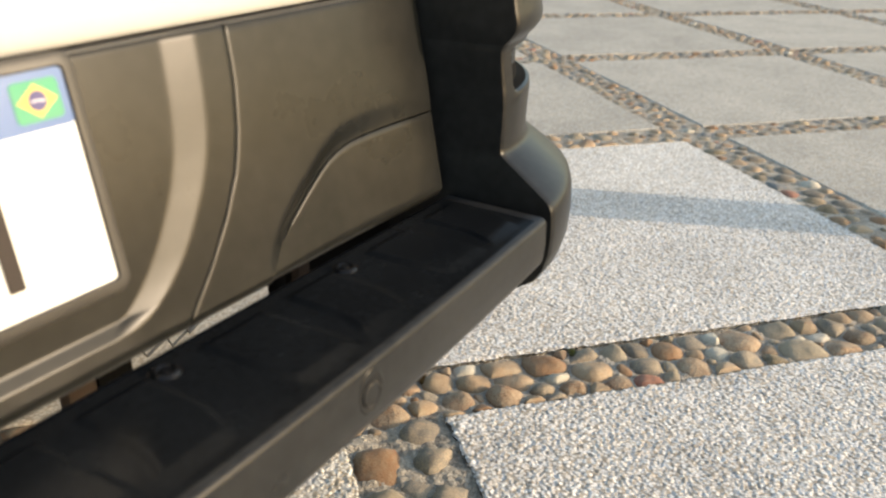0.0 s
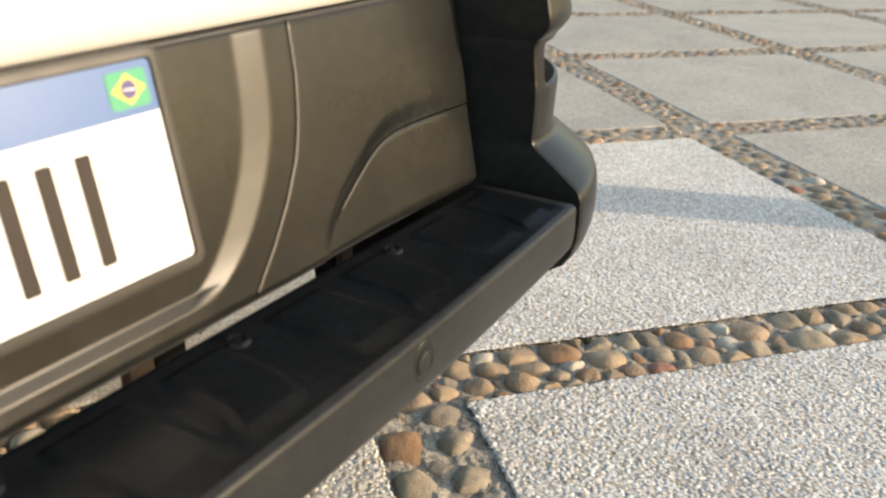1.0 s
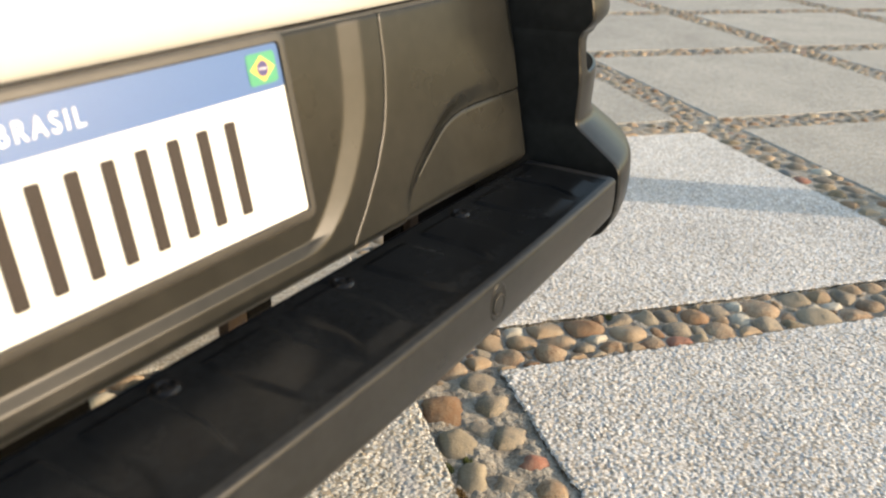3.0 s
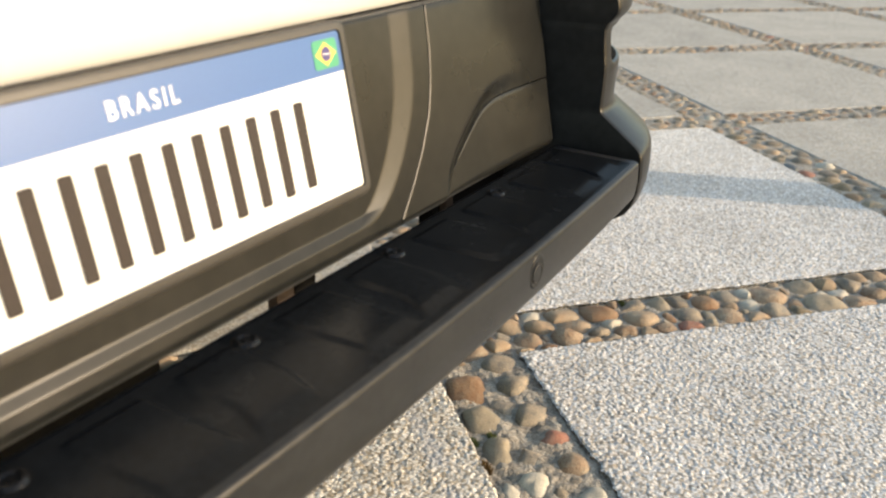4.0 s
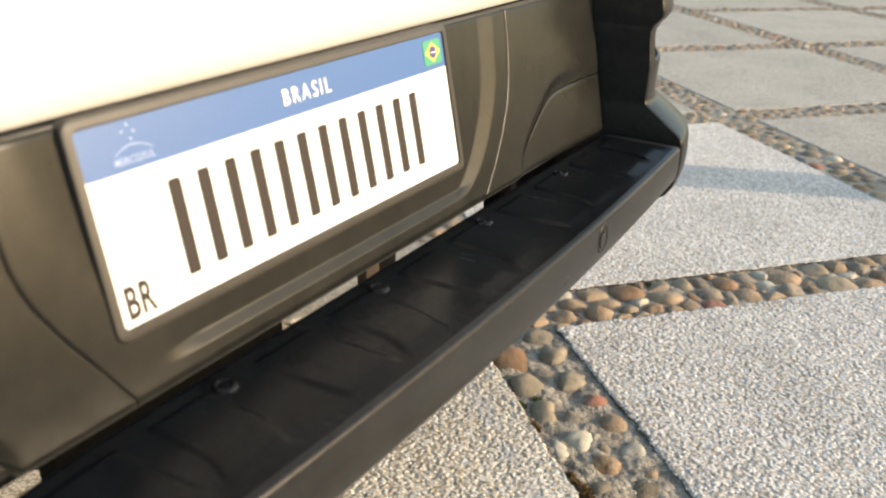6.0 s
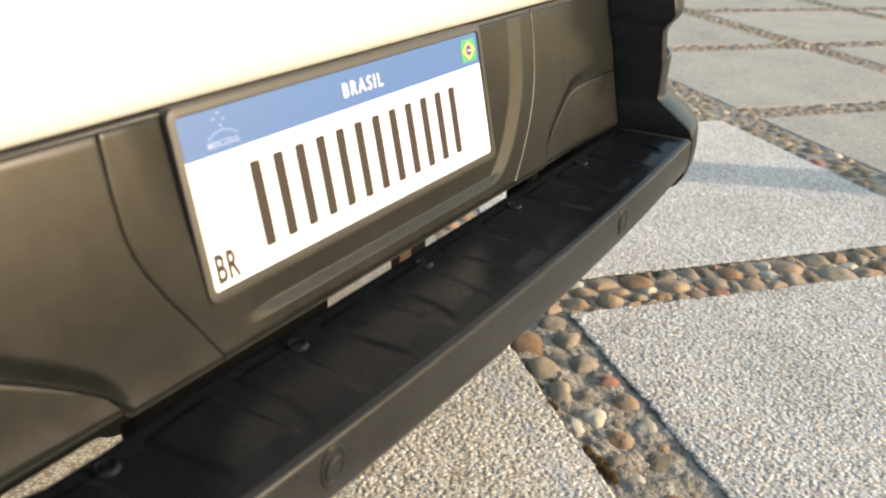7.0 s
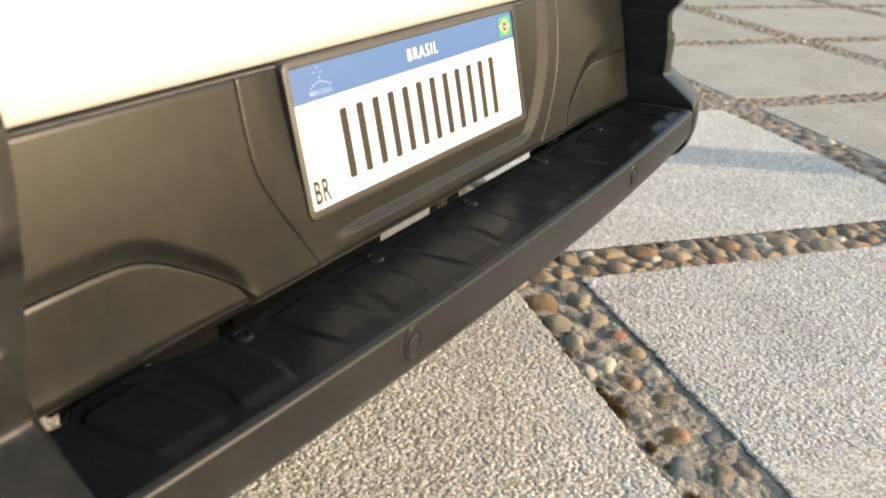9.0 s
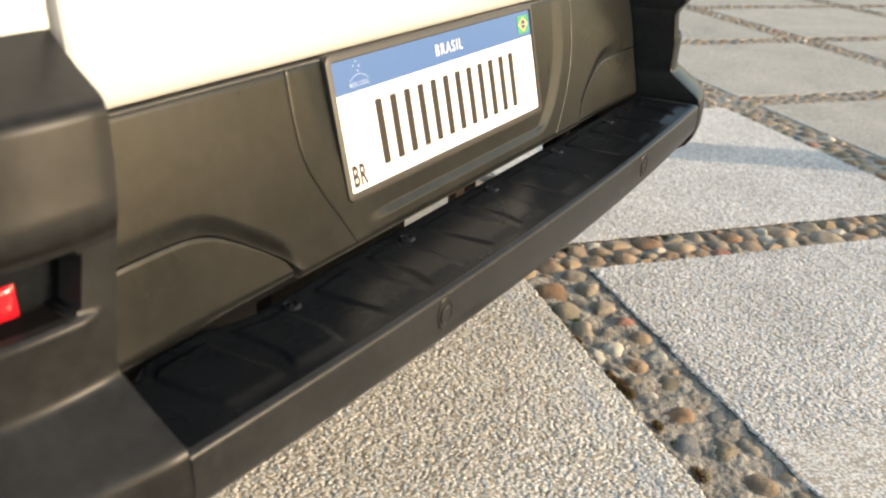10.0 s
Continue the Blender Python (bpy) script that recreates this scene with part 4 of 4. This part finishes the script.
TONES = (("orange", ORANGE), ("tan", TAN), ("grey", GREY), ("cream", CREAM), ("red", REDDISH), ("brown", BROWN), ("rust", RUSTY), ("sand", SAND), ("olive", OLIVE), ("slate", SLATE))
WEIGHTS = ["tan"] * 5 + ["brown"] * 6 + ["grey"] * 5 + ["sand"] * 5 + ["orange"] * 2 + ["cream"] + ["olive"] * 2 + ["slate"] + ["rust"] + ["red"]

# all pebbles as flat ellipses first: x, y, turn, half length, half width, tone
pebbles = [(x, y, radians(turn), a, b, tone) for tone, places in TONES for x, y, turn, a, b in places]
CELL = 0.15
cells = {}


def cell_of(x, y):
    return round(x / CELL), round(y / CELL)


def around(x, y):
    cx, cy = cell_of(x, y)
    return [k for i in (-1, 0, 1) for j in (-1, 0, 1) for k in cells.get((cx + i, cy + j), ())]


for k, q in enumerate(pebbles):
    cells.setdefault(cell_of(q[0], q[1]), []).append(k)


def borders(x, y):
    """The slab edges that hold a pebble in its joint: pairs of an outward way and a distance; None outside the joints."""
    n, m = NN.x * x + NN.y * y, NM.x * x + NM.y * y
    jn, jm = min(N_JOINT, key=lambda q: abs(n - q)), min(M_JOINT, key=lambda q: abs(m - q))
    in_n, in_m = abs(n - jn) < HALF_N + 0.004, abs(m - jm) < HALF_M + 0.004
    if not (in_n or in_m):
        return None
    out = []
    if in_n and not in_m:
        out += [(NN, jn + HALF_N - n), (-NN, n - jn + HALF_N)]
    if in_m and not in_n:
        out += [(NM, jm + HALF_M - m), (-NM, m - jm + HALF_M)]
    return out


def add_pebble(n, m, size, rng):
    x, y = paving(n, m)
    edge = borders(x, y)
    a, b = size * rng.uniform(1.0, 1.5), size * rng.uniform(0.75, 1.0)
    if edge is None or any(d < 0.45 * b for _, d in edge):
        return
    r = math.sqrt(a * b)
    for k in around(x, y):
        qx, qy, _, qa, qb, _ = pebbles[k]
        if (x - qx) ** 2 + (y - qy) ** 2 < (0.80 * (r + math.sqrt(qa * qb))) ** 2:
            return
    cells.setdefault(cell_of(x, y), []).append(len(pebbles))
    pebbles.append((x, y, rng.uniform(0, math.pi), a, b, rng.choice(WEIGHTS)))


rng = random.Random(11)
for size, tries in ((0.033, 14000), (0.024, 36000), (0.016, 40000), (0.011, 12000)):
    for _ in range(tries):
        if rng.random() < 0.5:
            n, m = rng.choice(N_JOINT[4:9]) + rng.uniform(-HALF_N, HALF_N), rng.uniform(-1.0, 6.0)
        else:
            n, m = rng.uniform(-0.6, 6.0), rng.choice(M_JOINT[4:10]) + rng.uniform(-HALF_M, HALF_M)
        x, y = paving(n, m)
        far = math.hypot(x - 0.5, y)
        if x < -0.6 or far > 6.5 or (far > 4.4 and size < 0.02) or (far > 2.2 and size < 0.014) or (far > 2.0 and size > 0.03):
            continue
        # the joint that runs under the bar holds fewer, smaller stones in its mortar
        if abs(m - M_JOINT[5]) < HALF_M and n < 0.64 and y > -0.35 and (size > 0.03 or rng.random() < 0.97):
            continue
        add_pebble(n, m, size, rng)
# pebbles in the joints further round the truck
for _ in range(60000):
    if rng.random() < 0.5:
        n, m = rng.choice(N_JOINT[1:9]) + rng.uniform(-HALF_N, HALF_N), rng.uniform(-5.0, 6.0)
    else:
        n, m = rng.uniform(-4.0, 6.0), rng.choice(M_JOINT[1:10]) + rng.uniform(-HALF_M, HALF_M)
    x, y = paving(n, m)
    if math.hypot(x - 0.5, y) < 5.5 and not (x > -0.65 and y > -0.8):
        add_pebble(n, m, rng.uniform(0.024, 0.031), rng)


def pebble_shape(index, turns, rings):
    """A worn stone, its outline pressed against its neighbours and the slab edges, its top low and uneven. About its own place."""
    x, y, turn, a, b, _ = pebbles[index]
    q = random.Random(index)
    r = math.sqrt(a * b)
    walls = [((w.x, w.y), d - 0.0015) for w, d in borders(x, y) or ()]
    for k in around(x, y):
        if k != index:
            ox, oy, _, oa, ob, _ = pebbles[k]
            dx, dy = ox - x, oy - y
            d = math.hypot(dx, dy)
            if d < 0.16:
                walls.append(((dx / d, dy / d), max(0.35 * b, (d * d + r * r - oa * ob) / (2 * d) - 0.0010)))
    off = Vector((q.uniform(0, 50), q.uniform(0, 50), 3))
    power = q.uniform(2.2, 4.6)
    if abs(NN.x * x + NN.y * y - N_JOINT[4]) < HALF_N:
        a, b = a * 1.24, b * 1.24
    outline = []
    for j in range(turns):
        t = 2 * math.pi * j / turns
        c, s = math.cos(t), math.sin(t)
        u, w = abs(math.cos(t - turn)) / a, abs(math.sin(t - turn)) / b
        reach = (u ** power + w ** power) ** (-1 / power)
        reach *= 1.04 + 0.40 * noise.noise(Vector((c * 1.3, s * 1.3, 0)) + off)
        total = reach ** -11
        for (wx, wy), d in walls:
            along = c * wx + s * wy
            if along > 0.05:
                total += (max(d, 0.003) / along) ** -11
        outline.append((c, s, total ** (-1 / 11)))
    high = min(0.52 * b, 0.0135) * q.uniform(0.7, 1.15)
    tilt_x, tilt_y = q.uniform(-0.24, 0.24), q.uniform(-0.24, 0.24)
    rows = []
    for f in rings:
        row = []
        for c, s, reach in outline:
            px, py = c * reach * f, s * reach * f
            z = high * (1 - f ** 2.9) ** 0.72 + (tilt_x * px + tilt_y * py) * (1 - f ** 3)
            z += high * (0.36 * noise.noise(Vector((px * 45, py * 45, 0)) + off) + 0.12 * noise.noise(Vector((px * 130, py * 130, 5)) + off)) * (1 - f * f)
            row.append((px, py, z if f < 1 else -0.006))
        rows.append(row)
    v, fc = grid(rows, closed=True)
    fc.append(tuple(range(len(v) - turns, len(v))))
    return v, fc


far_v, far_f = {t: [] for t in STONE}, {t: [] for t in STONE}
near = 0
for index, (x, y, turn, a, b, tone) in enumerate(pebbles):
    n, m = NN.x * x + NN.y * y, NM.x * x + NM.y * y
    bedded = (abs(n - N_JOINT[4]) < HALF_N and m < 1.95) or (abs(m - M_JOINT[5]) < HALF_M and n < 0.645)
    z = -0.0080
    if bedded:
        z = -0.0080 - 0.0038 * ((index * 37) % 100) / 100 if n > 0.655 else -0.0096 - 0.0048 * smooth_step(0.45, 0.12, n)
    if near < 300 and 0.15 < x < 1.75 and -0.6 < y < 0.5 and b > 0.009:
        near += 1
        ob = part("pebble", mesh_from("pebble", *pebble_shape(index, 16, (1.0, 0.985, 0.92, 0.76, 0.50, 0.22)), STONE[tone]), pavement)
        ob.location = (x, y, z)
    else:
        sv, sf = pebble_shape(index, 11, (1.0, 0.93, 0.72, 0.32))
        base = len(far_v[tone])
        far_v[tone] += [(px + x, py + y, pz + z) for px, py, pz in sv]
        far_f[tone] += [tuple(base + i for i in f) for f in sf]
for tone in STONE:
    tagged(part("pebbles", mesh_from("pebbles", far_v[tone], far_f[tone], STONE[tone]), pavement), kind="stuff")

# moss and dry litter along the slab edges
def tuft(mat, r, high, count, seed):
    """A low cushion of many small blades."""
    q = random.Random(seed)
    v, fc = [], []
    for _ in range(count):
        a, d = q.uniform(0, 6.283), r * math.sqrt(q.random())
        x, y = d * math.cos(a) * 1.5, d * math.sin(a) * 0.75
        h = high * (1 - 0.6 * (d / r) ** 2) * q.uniform(0.5, 1.1)
        w, turn = q.uniform(0.0008, 0.0018), q.uniform(0, 6.283)
        cx, cy = w * math.cos(turn), w * math.sin(turn)
        lx, ly = q.uniform(-0.004, 0.004), q.uniform(-0.004, 0.004)
        k = len(v)
        v += [(x - cx, y - cy, 0), (x + cx, y + cy, 0), (x + cy, y - cx, 0), (x + lx, y + ly, h)]
        fc += [(k, k + 1, k + 3), (k + 1, k + 2, k + 3), (k + 2, k, k + 3)]
    return mesh_from("moss", v, fc, mat, False)


for k, (x, y, r, dry) in enumerate(((0.592, 0.070, 0.009, 0), (0.525, 0.043, 0.010, 1), (0.566, 0.086, 0.008, 0), (0.442, -0.058, 0.010, 1), (0.428, -0.082, 0.014, 1), (0.408, -0.106, 0.012, 1), (0.343, -0.180, 0.009, 1), (0.308, -0.220, 0.008, 0), (0.258, -0.273, 0.013, 1), (1.12, 0.075, 0.008, 0), (0.90, 0.235, 0.008, 1))):
    m = part("moss", tuft(DRY_MOSS if dry else MOSS, r, 0.012 if dry else 0.007, 190, k), pavement, "dry brown moss tuft" if dry else "small tuft of green moss")
    m.matrix_basis = pose(x, y, -0.0065, 0, 0, math.degrees(math.atan2(-NM.x, NM.y)))
